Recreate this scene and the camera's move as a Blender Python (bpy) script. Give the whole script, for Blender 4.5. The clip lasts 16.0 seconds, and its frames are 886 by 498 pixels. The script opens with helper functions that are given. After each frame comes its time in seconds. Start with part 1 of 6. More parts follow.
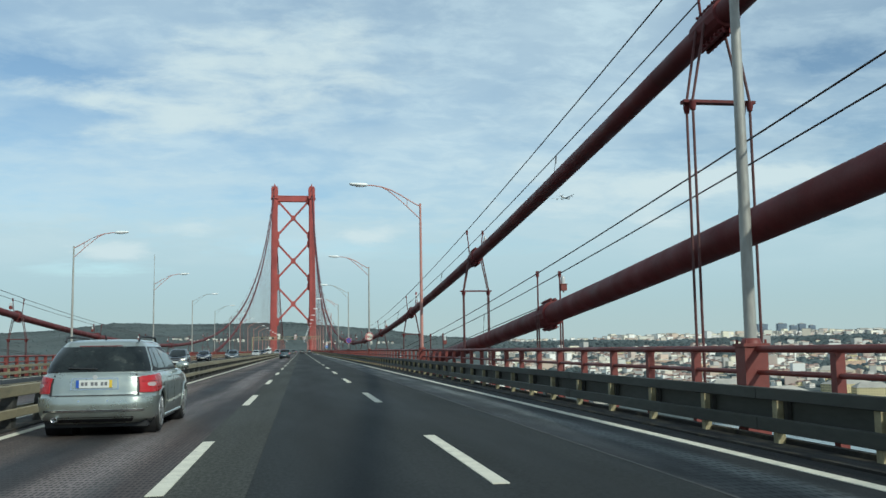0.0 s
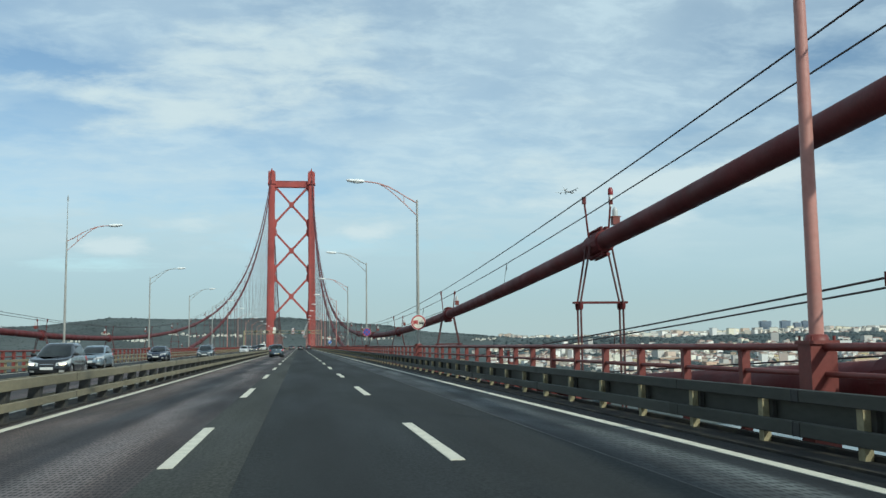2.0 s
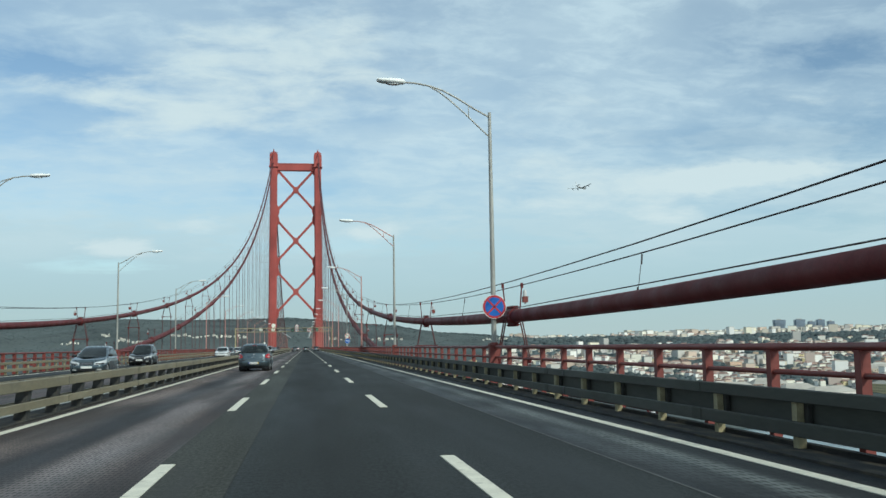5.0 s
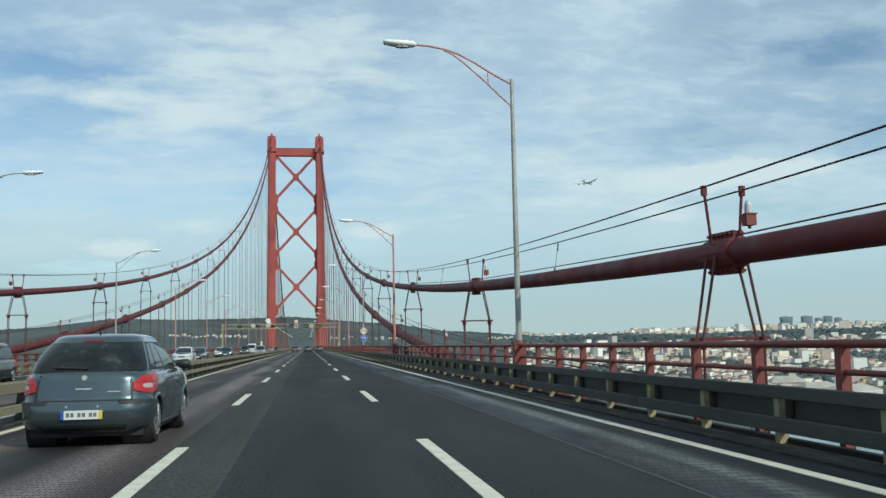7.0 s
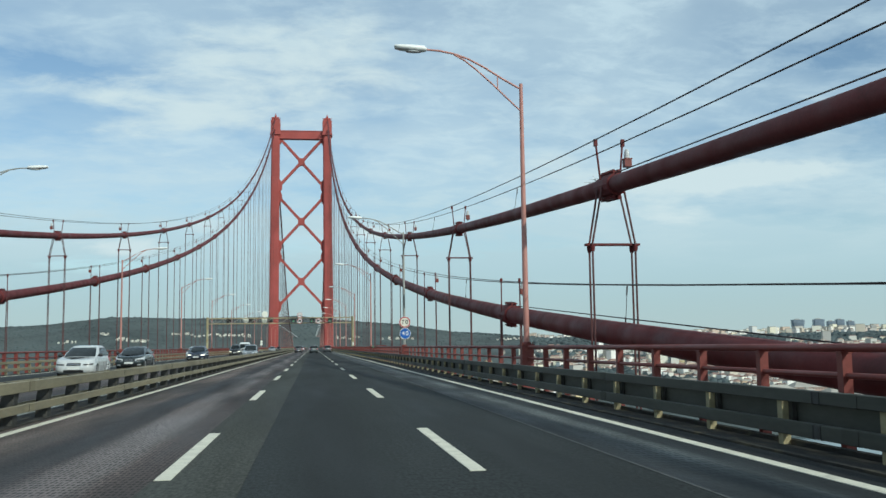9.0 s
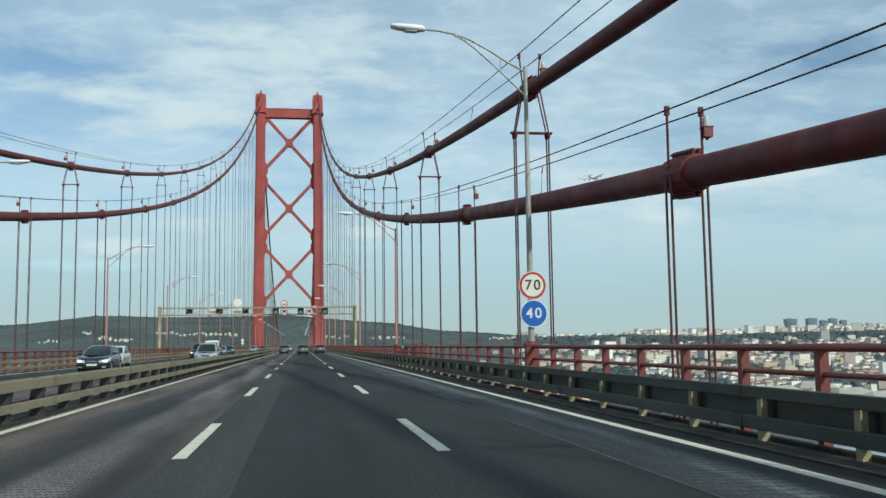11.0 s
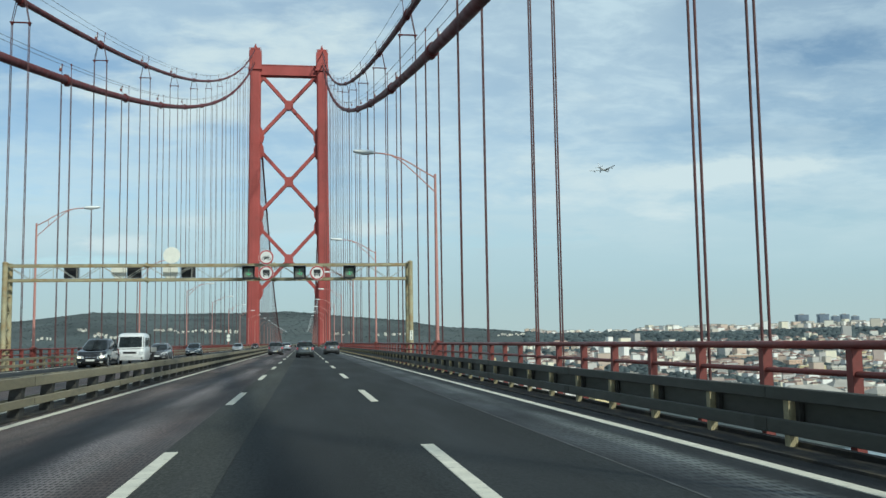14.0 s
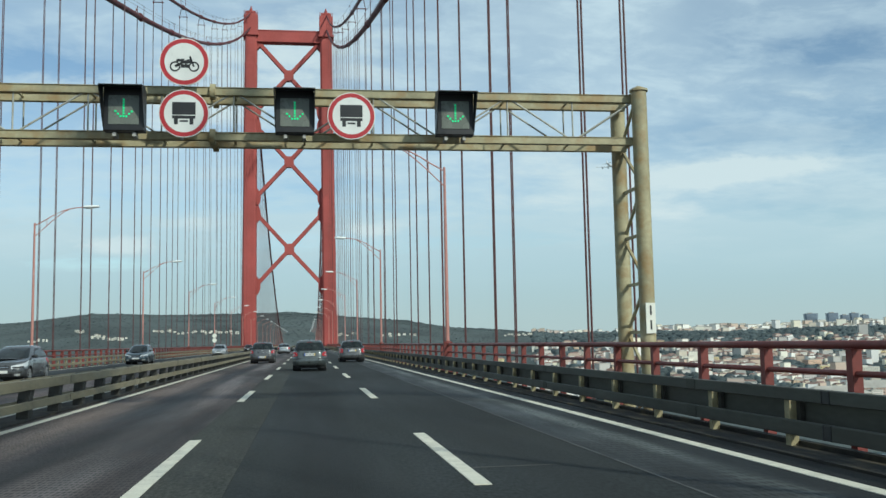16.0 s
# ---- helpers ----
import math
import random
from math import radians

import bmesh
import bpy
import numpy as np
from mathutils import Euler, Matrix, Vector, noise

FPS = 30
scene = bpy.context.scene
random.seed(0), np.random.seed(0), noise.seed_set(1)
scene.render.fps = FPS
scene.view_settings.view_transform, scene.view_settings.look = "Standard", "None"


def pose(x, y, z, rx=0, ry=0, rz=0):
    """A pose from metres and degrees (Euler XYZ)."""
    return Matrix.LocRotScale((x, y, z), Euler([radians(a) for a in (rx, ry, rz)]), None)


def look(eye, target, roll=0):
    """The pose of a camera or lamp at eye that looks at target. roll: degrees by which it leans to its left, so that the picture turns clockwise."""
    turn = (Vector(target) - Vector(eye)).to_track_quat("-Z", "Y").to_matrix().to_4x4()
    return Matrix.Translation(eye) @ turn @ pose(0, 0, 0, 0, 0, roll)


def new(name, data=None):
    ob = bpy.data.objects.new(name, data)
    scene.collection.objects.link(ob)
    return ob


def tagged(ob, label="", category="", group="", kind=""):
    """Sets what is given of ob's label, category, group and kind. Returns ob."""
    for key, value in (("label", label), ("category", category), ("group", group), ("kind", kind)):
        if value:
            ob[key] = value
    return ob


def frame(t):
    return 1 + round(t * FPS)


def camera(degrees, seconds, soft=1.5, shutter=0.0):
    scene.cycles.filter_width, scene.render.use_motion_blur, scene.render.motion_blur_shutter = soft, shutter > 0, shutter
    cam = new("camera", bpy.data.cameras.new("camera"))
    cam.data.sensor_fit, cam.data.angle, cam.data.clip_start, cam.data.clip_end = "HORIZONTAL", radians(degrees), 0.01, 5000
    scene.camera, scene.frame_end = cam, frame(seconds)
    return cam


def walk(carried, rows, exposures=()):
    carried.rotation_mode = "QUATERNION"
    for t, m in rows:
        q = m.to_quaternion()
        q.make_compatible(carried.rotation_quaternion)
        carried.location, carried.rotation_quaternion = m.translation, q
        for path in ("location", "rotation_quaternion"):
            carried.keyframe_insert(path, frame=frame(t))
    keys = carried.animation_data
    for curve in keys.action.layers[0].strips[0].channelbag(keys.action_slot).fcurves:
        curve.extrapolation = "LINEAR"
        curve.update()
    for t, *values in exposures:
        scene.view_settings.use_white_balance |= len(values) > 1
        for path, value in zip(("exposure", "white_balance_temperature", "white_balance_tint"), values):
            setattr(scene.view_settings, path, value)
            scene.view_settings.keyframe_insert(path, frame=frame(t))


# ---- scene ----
cam = camera(50.5, 16.0)
PATH = [
    (0, (-0.107, -0.967, 1.246), (0.192, 1.000, 1.456), -0.9),
    (0.5, (-0.031, 9.070, 1.247), (0.264, 11.037, 1.454), -0.75),
    (1, (-0.102, 18.823, 1.248), (0.190, 20.791, 1.455), -0.7),
    (1.5, (-0.063, 28.787, 1.249), (0.232, 30.754, 1.457), -0.8),
    (2, (0.008, 38.705, 1.252), (0.309, 40.671, 1.454), -0.7),
    (2.5, (0.072, 48.655, 1.254), (0.369, 50.622, 1.461), -0.9),
    (3, (0.075, 58.551, 1.256), (0.369, 60.519, 1.462), -1.0),
    (3.5, (0.020, 68.294, 1.259), (0.314, 70.261, 1.465), -0.5),
    (4, (0.077, 78.277, 1.259), (0.371, 80.245, 1.464), -0.8),
    (6.5, (0.155, 127.736, 1.258), (0.441, 129.705, 1.459), -1.0),
    (7, (0.218, 137.636, 1.258), (0.505, 139.606, 1.459), -1.2),
    (7.5, (0.113, 147.457, 1.259), (0.403, 149.425, 1.462), -0.9),
    (8, (0.097, 157.241, 1.261), (0.390, 159.209, 1.466), -0.9),
    (8.5, (0.083, 167.171, 1.263), (0.368, 169.140, 1.468), -0.6),
    (9, (0.062, 177.049, 1.265), (0.337, 179.020, 1.468), -0.8),
    (11.5, (0.015, 226.453, 1.274), (0.316, 228.420, 1.475), -0.8),
    (12, (0.031, 236.397, 1.276), (0.327, 238.365, 1.476), -0.9),
    (12.5, (0.115, 246.283, 1.277), (0.411, 248.251, 1.478), -1.1),
    (13, (0.155, 256.264, 1.278), (0.452, 258.232, 1.478), -1.0),
    (13.5, (0.185, 266.219, 1.279), (0.482, 268.187, 1.478), -1.0),
    (14, (0.199, 276.044, 1.280), (0.492, 278.013, 1.475), -0.9),
    (14.5, (0.208, 285.989, 1.281), (0.495, 287.959, 1.477), -1.1),
    (15, (0.170, 295.829, 1.288), (0.455, 297.799, 1.487), -1.0),
    (15.5, (0.236, 305.859, 1.295), (0.522, 307.829, 1.489), -1.3),
    (16, (0.145, 315.651, 1.291), (0.433, 317.620, 1.487), -1.1),
]
walk(cam, [(t, look(eye, target, roll)) for t, eye, target, roll in PATH], exposures=[(0, 0.0, 6000, -3), (16, 0.0, 6000, -3)])

# ---- light ----
SUN_AZ, SUN_EL = radians(148), radians(34)          # clockwise from the way ahead
world = bpy.data.worlds.new("sky")
scene.world = world
world.use_nodes = True
wn, wl = world.node_tree.nodes, world.node_tree.links
wn.clear()
w_out = wn.new("ShaderNodeOutputWorld")
w_bg = wn.new("ShaderNodeBackground")
w_sky = wn.new("ShaderNodeTexSky")
w_sky.sky_type, w_sky.sun_disc = "NISHITA", False
w_sky.sun_elevation, w_sky.sun_rotation = SUN_EL, SUN_AZ
w_sky.air_density, w_sky.dust_density, w_sky.ozone_density, w_sky.altitude = 1.0, 0.35, 1.6, 80
w_bg.inputs["Strength"].default_value = 0.105
# thin high cloud, laid on a flat layer above the place
w_tc = wn.new("ShaderNodeTexCoord")
w_sep = wn.new("ShaderNodeSeparateXYZ")
wl.new(w_tc.outputs["Generated"], w_sep.inputs[0])


def w_math(op, a, b):
    n = wn.new("ShaderNodeMath")
    n.operation = op
    for i, v in enumerate((a, b)):
        if isinstance(v, (int, float)):
            n.inputs[i].default_value = v
        else:
            wl.new(v, n.inputs[i])
    return n.outputs[0]


w_h = w_math("ADD", w_math("MAXIMUM", w_sep.outputs["Z"], 0.0), 0.16)
w_cmb = wn.new("ShaderNodeCombineXYZ")
wl.new(w_math("DIVIDE", w_sep.outputs["X"], w_h), w_cmb.inputs[0])
wl.new(w_math("DIVIDE", w_sep.outputs["Y"], w_h), w_cmb.inputs[1])


def w_noise(scale, detail, rough, stretch, turn, distort):
    mp = wn.new("ShaderNodeMapping")
    mp.inputs["Scale"].default_value = stretch
    mp.inputs["Rotation"].default_value = (0, 0, radians(turn))
    wl.new(w_cmb.outputs[0], mp.inputs[0])
    n = wn.new("ShaderNodeTexNoise")
    n.inputs["Scale"].default_value, n.inputs["Detail"].default_value = scale, detail
    n.inputs["Roughness"].default_value, n.inputs["Distortion"].default_value = rough, distort
    wl.new(mp.outputs[0], n.inputs["Vector"])
    return n.outputs["Fac"]


def w_ramp(v, lo, hi, top=1.0):
    n = wn.new("ShaderNodeMapRange")
    n.interpolation_type = "SMOOTHSTEP"
    wl.new(v, n.inputs["Value"])
    n.inputs["From Min"].default_value, n.inputs["From Max"].default_value, n.inputs["To Max"].default_value = lo, hi, top
    return n.outputs[0]


def w_blob(u, v, su, sv, top, turn=0.0):
    """A soft ragged patch of the cloud layer round the way (u, v): how far aside and how far up."""
    mp = wn.new("ShaderNodeMapping")
    mp.vector_type = "TEXTURE"
    mp.inputs["Location"].default_value, mp.inputs["Scale"].default_value = (u, v, 0), (su, sv, 1)
    mp.inputs["Rotation"].default_value = (0, 0, radians(turn))
    wl.new(w_ragged, mp.inputs[0])
    ln = wn.new("ShaderNodeVectorMath")
    ln.operation = "LENGTH"
    wl.new(mp.outputs[0], ln.inputs[0])
    return w_ramp(w_math("SUBTRACT", 1.0, ln.outputs["Value"]), 0.0, 0.9, top)


# ways into the sky ahead, with torn edges
w_uv = wn.new("ShaderNodeCombineXYZ")
w_ahead = w_math("MAXIMUM", w_sep.outputs["Y"], 0.05)
wl.new(w_math("DIVIDE", w_sep.outputs["X"], w_ahead), w_uv.inputs[0])
wl.new(w_math("DIVIDE", w_sep.outputs["Z"], w_ahead), w_uv.inputs[1])
w_tear = wn.new("ShaderNodeTexNoise")
w_tear.inputs["Scale"].default_value, w_tear.inputs["Detail"].default_value, w_tear.inputs["Roughness"].default_value = 9.0, 7, 0.66
w_stretch = wn.new("ShaderNodeMapping")
w_stretch.inputs["Scale"].default_value = (0.6, 1.9, 1)
wl.new(w_uv.outputs[0], w_stretch.inputs[0])
wl.new(w_stretch.outputs[0], w_tear.inputs["Vector"])
w_shift = wn.new("ShaderNodeVectorMath")
w_shift.operation = "MULTIPLY_ADD"
wl.new(w_tear.outputs["Color"], w_shift.inputs[0])
w_shift.inputs[1].default_value, w_shift.inputs[2].default_value = (0.10, 0.026, 0), (-0.05, -0.013, 0)
w_torn = wn.new("ShaderNodeVectorMath")
wl.new(w_uv.outputs[0], w_torn.inputs[0])
wl.new(w_shift.outputs[0], w_torn.inputs[1])
w_ragged = w_torn.outputs[0]


def w_sum(blobs):
    total = 0.0
    for b in blobs:
        total = w_math("ADD", total, w_blob(*b))
    return total


# white wisps and puffs, then the bluer gaps between them
wisps = w_sum(((0.50, 0.192, 0.19, 0.030, 1.0, 3), (0.37, 0.166, 0.17, 0.034, 0.66, 5), (0.27, 0.190, 0.18, 0.050, 0.45, 0), (0.40, 0.140, 0.07, 0.020, 0.55, 4), (0.22, 0.150, 0.12, 0.026, 0.35, 0),
               (-0.195, 0.105, 0.07, 0.021, 1.0, 0), (-0.12, 0.126, 0.06, 0.018, 0.65, 0), (0.065, 0.120, 0.055, 0.017, 0.75, 0), (0.11, 0.131, 0.12, 0.020, 0.45, 0),
               (-0.24, 0.270, 0.17, 0.022, 0.55, -8), (-0.16, 0.236, 0.20, 0.026, 0.35, 6), (-0.03, 0.30, 0.28, 0.12, 0.72, 10), (0.26, 0.255, 0.22, 0.08, 0.28, 0), (0.60, 0.275, 0.16, 0.03, 0.36, 4)))
gaps = w_sum(((-0.27, 0.300, 0.14, 0.034, 0.40, -6), (-0.28, 0.232, 0.15, 0.030, 0.42, 8), (0.02, 0.107, 0.20, 0.018, 0.62, 0), (-0.20, 0.084, 0.12, 0.016, 0.50, 0), (0.28, 0.110, 0.24, 0.020, 0.34, 0),
              (0.62, 0.335, 0.17, 0.045, 0.36, 6), (0.66, 0.235, 0.14, 0.045, 0.28, 0), (0.44, 0.232, 0.14, 0.026, 0.22, 0), (-0.05, 0.160, 0.20, 0.030, 0.30, 0), (0.56, 0.145, 0.20, 0.030, 0.34, 0), (-0.30, 0.160, 0.18, 0.04, 0.30, 0)))
w_fleck = wn.new("ShaderNodeTexNoise")
w_fleck.inputs["Scale"].default_value, w_fleck.inputs["Detail"].default_value, w_fleck.inputs["Roughness"].default_value, w_fleck.inputs["Distortion"].default_value = 21.0, 8, 0.62, 0.3
wl.new(w_stretch.outputs[0], w_fleck.inputs["Vector"])
wisps = w_ramp(w_math("ADD", wisps, w_math("MULTIPLY", w_math("SUBTRACT", w_fleck.outputs["Fac"], 0.5), 1.5)), 0.22, 0.95, 0.88)
veil = w_ramp(w_noise(0.9, 6, 0.56, (1, 0.8, 1), 20, 0.4), 0.20, 0.66, 0.63)
streak = w_ramp(w_noise(1.7, 8, 0.62, (0.7, 1.3, 1), -12, 0.6), 0.42, 0.76, 0.20)
puff = w_ramp(w_noise(6.5, 7, 0.62, (0.9, 1.2, 1), 5, 0.3), 0.40, 0.68, 0.26)
# a loose row of small low clouds
w_low = wn.new("ShaderNodeMapping")
w_low.inputs["Scale"].default_value, w_low.inputs["Location"].default_value = (1, 1, 4.5), (0.35, 0.1, 0)
wl.new(w_tc.outputs["Generated"], w_low.inputs[0])
w_ln = wn.new("ShaderNodeTexNoise")
w_ln.inputs["Scale"].default_value, w_ln.inputs["Detail"].default_value, w_ln.inputs["Roughness"].default_value = 4.6, 7, 0.58
wl.new(w_low.outputs[0], w_ln.inputs["Vector"])
row = w_math("MULTIPLY", w_ramp(w_sep.outputs["Z"], 0.05, 0.13), w_ramp(w_math("SUBTRACT", 0.30, w_sep.outputs["Z"]), 0.0, 0.13))
low_cloud = w_math("MULTIPLY", w_ramp(w_ln.outputs["Fac"], 0.47, 0.62, 0.85), row)
# the layer thickens to an even haze at the horizon
haze = w_ramp(w_math("SUBTRACT", 0.22, w_sep.outputs["Z"]), 0.0, 0.22, 0.85)
cover_all = w_math("MAXIMUM", w_math("MINIMUM", w_math("SUBTRACT", w_math("ADD", w_math("ADD", w_math("ADD", veil, streak), puff), haze), gaps), 0.95), 0.08)
w_tone = wn.new("ShaderNodeMix")
w_tone.data_type = "RGBA"
wl.new(haze, w_tone.inputs["Factor"])
w_tone.inputs["A"].default_value = (6.1, 6.95, 7.65, 1)
w_tone.inputs["B"].default_value = (3.85, 5.12, 5.56, 1)
w_low_tone = wn.new("ShaderNodeMix")
w_low_tone.data_type = "RGBA"
wl.new(w_ramp(w_math("SUBTRACT", 0.085, w_sep.outputs["Z"]), 0.0, 0.085, 0.8), w_low_tone.inputs["Factor"])
wl.new(w_tone.outputs["Result"], w_low_tone.inputs["A"])
w_low_tone.inputs["B"].default_value = (4.60, 5.30, 5.36, 1)
w_mix = wn.new("ShaderNodeMix")
w_mix.data_type = "RGBA"
wl.new(cover_all, w_mix.inputs["Factor"])
wl.new(w_sky.outputs[0], w_mix.inputs["A"])
wl.new(w_low_tone.outputs["Result"], w_mix.inputs["B"])
w_puffs = wn.new("ShaderNodeMix")
w_puffs.data_type = "RGBA"
wl.new(w_math("MINIMUM", w_math("ADD", w_math("MULTIPLY", low_cloud, 0.35), wisps), 0.92), w_puffs.inputs["Factor"])
wl.new(w_mix.outputs["Result"], w_puffs.inputs["A"])
w_puffs.inputs["B"].default_value = (6.7, 7.2, 7.45, 1)
wl.new(w_puffs.outputs["Result"], w_bg.inputs["Color"])
wl.new(w_bg.outputs[0], w_out.inputs[0])

sun = new("sun", bpy.data.lights.new("sun", "SUN"))
sun.data.energy, sun.data.angle, sun.data.color = 3.1, radians(1.6), (1.0, 0.94, 0.84)
sun.matrix_world = look((math.sin(SUN_AZ) * math.cos(SUN_EL) * 900, math.cos(SUN_AZ) * math.cos(SUN_EL) * 900, math.sin(SUN_EL) * 900), (0, 0, 0))
scene.view_settings.exposure = 0.0

# ---- materials ----
def material(name, colour, rough=0.7, metal=0.0, vary=0.25, scale=3.0, fine=40.0, bump=0.15, spots=None, spot_lo=0.55, spot_hi=0.7,
             stretch=(1, 1, 1), random_by="", random_amount=0.0, coat=0.0, palette=None, spec=0.5, bands=(), grid=0.0, grid_span=None, grain=None, streaks=0.0):
    """A surface with two scales of variation, stains of a second colour, and fine relief."""
    m = bpy.data.materials.new(name)
    m.use_nodes = True
    n, l = m.node_tree.nodes, m.node_tree.links
    b = n["Principled BSDF"]
    tc = n.new("ShaderNodeTexCoord")
    mp = n.new("ShaderNodeMapping")
    mp.inputs["Scale"].default_value = stretch
    l.new(tc.outputs["Object"], mp.inputs[0])

    def tex(s, d, r=0.55):
        t = n.new("ShaderNodeTexNoise")
        t.inputs["Scale"].default_value, t.inputs["Detail"].default_value, t.inputs["Roughness"].default_value = s, d, r
        l.new(mp.outputs[0], t.inputs["Vector"])
        return t.outputs["Fac"]

    def ranged(v, lo, hi, a, c):
        r = n.new("ShaderNodeMapRange")
        l.new(v, r.inputs["Value"])
        for k, x in zip(("From Min", "From Max", "To Min", "To Max"), (lo, hi, a, c)):
            r.inputs[k].default_value = x
        return r.outputs[0]

    def mix(kind, f, a, c):
        x = n.new("ShaderNodeMix")
        x.data_type, x.blend_type = "RGBA", kind
        for k, v in (("Factor", f), ("A", a), ("B", c)):
            if isinstance(v, (int, float)):
                x.inputs[k].default_value = v
            elif isinstance(v, tuple):
                x.inputs[k].default_value = (*v[:3], 1)
            else:
                l.new(v, x.inputs[k])
        return x.outputs["Result"]

    colour = tuple(0.9 * c for c in colour) if not palette else colour
    col = tuple(colour)
    if palette:
        info = n.new("ShaderNodeObjectInfo") if random_by == "object" else n.new("ShaderNodeNewGeometry")
        ramp = n.new("ShaderNodeValToRGB")
        ramp.color_ramp.interpolation = "CONSTANT"
        while len(ramp.color_ramp.elements) < len(palette):
            ramp.color_ramp.elements.new(0.5)
        for i, (e, c) in enumerate(zip(ramp.color_ramp.elements, palette)):
            e.position, e.color = i / len(palette), (*c, 1)
        l.new(info.outputs["Random"] if random_by == "object" else info.outputs["Random Per Island"], ramp.inputs[0])
        col = ramp.outputs[0]
    elif random_amount:
        info = n.new("ShaderNodeObjectInfo") if random_by == "object" else n.new("ShaderNodeNewGeometry")
        v = ranged(info.outputs["Random"] if random_by == "object" else info.outputs["Random Per Island"], 0, 1, 1 - random_amount, 1 + random_amount)
        cc = n.new("ShaderNodeCombineXYZ")
        for i in range(3):
            l.new(v, cc.inputs[i])
        col = mix("MULTIPLY", 1.0, col, cc.outputs[0])
    big = ranged(tex(scale, 4), 0.3, 0.7, 1 - vary, 1 + vary)
    small = ranged(tex(fine, 3), 0.3, 0.7, 1 - vary * 0.5, 1 + vary * 0.5)
    for v in (big, small):
        cc = n.new("ShaderNodeCombineXYZ")
        for i in range(3):
            l.new(v, cc.inputs[i])
        col = mix("MULTIPLY", 1.0, col, cc.outputs[0])
    if grain:
        # coarse stones in the surface: (size per metre, amount)
        t = n.new("ShaderNodeTexNoise")
        t.inputs["Scale"].default_value, t.inputs["Detail"].default_value, t.inputs["Roughness"].default_value = grain[0], 5, 0.7
        gm = n.new("ShaderNodeMapping")
        gm.inputs["Scale"].default_value = (1, 0.4, 1)
        l.new(tc.outputs["Object"], gm.inputs[0])
        l.new(gm.outputs[0], t.inputs["Vector"])
        cc = n.new("ShaderNodeCombineXYZ")
        v = ranged(t.outputs["Fac"], 0.38, 0.62, 1 - grain[1], 1 + grain[1])
        for i in range(3):
            l.new(v, cc.inputs[i])
        col = mix("MULTIPLY", 1.0, col, cc.outputs[0])
    if streaks:
        # scuffs and tyre streaks drawn out along the road
        st = n.new("ShaderNodeMapping")
        st.inputs["Scale"].default_value = (5.0, 0.07, 1)
        l.new(tc.outputs["Object"], st.inputs[0])
        t = n.new("ShaderNodeTexNoise")
        t.inputs["Scale"].default_value, t.inputs["Detail"].default_value, t.inputs["Roughness"].default_value = 1.0, 6, 0.7
        l.new(st.outputs[0], t.inputs["Vector"])
        cc = n.new("ShaderNodeCombineXYZ")
        v = ranged(t.outputs["Fac"], 0.3, 0.7, 1 - streaks, 1 + streaks)
        for i in range(3):
            l.new(v, cc.inputs[i])
        col = mix("MULTIPLY", 1.0, col, cc.outputs[0])
    if spots:
        col = mix("MIX", ranged(tex(scale * 2.3, 6, 0.65), spot_lo, spot_hi, 0, 1), col, tuple(spots))
    # worn tracks along the road: (middle, half width, colour, amount)
    for x0, w, c, amount in bands:
        sep = n.new("ShaderNodeSeparateXYZ")
        l.new(tc.outputs["Object"], sep.inputs[0])
        d = n.new("ShaderNodeMath")
        d.operation = "SUBTRACT"
        l.new(sep.outputs["X"], d.inputs[0])
        d.inputs[1].default_value = x0
        e = n.new("ShaderNodeMath")
        e.operation = "ABSOLUTE"
        l.new(d.outputs[0], e.inputs[0])
        f = n.new("ShaderNodeMapRange")
        f.interpolation_type = "SMOOTHSTEP"
        l.new(e.outputs[0], f.inputs["Value"])
        for k, x in zip(("From Min", "From Max", "To Min", "To Max"), (w * 0.25, w, amount, 0.0)):
            f.inputs[k].default_value = x
        g = n.new("ShaderNodeMath")
        g.operation = "MULTIPLY"
        l.new(f.outputs[0], g.inputs[0])
        l.new(ranged(tex(scale * 1.3, 5, 0.6), 0.28, 0.6, 0.35, 1.0), g.inputs[1])
        col = mix("MIX", g.outputs[0], col, tuple(c))
    l.new(col, b.inputs["Base Color"]) if not isinstance(col, tuple) else None
    l.new(ranged(tex(scale * 1.7, 3), 0.3, 0.7, max(rough - 0.12, 0.02), min(rough + 0.12, 1)), b.inputs["Roughness"])
    b.inputs["Metallic"].default_value = metal
    b.inputs["Coat Weight"].default_value = coat
    b.inputs["Coat Roughness"].default_value = 0.18
    b.inputs["Specular IOR Level"].default_value = spec
    if grid:
        # open bars of a steel floor grid, showing as rows of small pits
        vo = n.new("ShaderNodeTexVoronoi")
        vo.inputs["Scale"].default_value, vo.inputs["Randomness"].default_value = grid, 0.25
        gr = n.new("ShaderNodeMapping")
        gr.inputs["Scale"].default_value, gr.inputs["Rotation"].default_value = (1.3, 0.42, 1), (0, 0, 0.05)
        l.new(tc.outputs["Object"], gr.inputs[0])
        l.new(gr.outputs[0], vo.inputs["Vector"])
        pit = ranged(vo.outputs["Distance"], 0.22, 0.50, 0.0, 1.0)
        cc = n.new("ShaderNodeCombineXYZ")
        shade = n.new("ShaderNodeMath")
        shade.operation = "MULTIPLY_ADD"
        patchy = ranged(tex(scale * 0.9, 3), 0.40, 0.58, 0.35, 2.1)
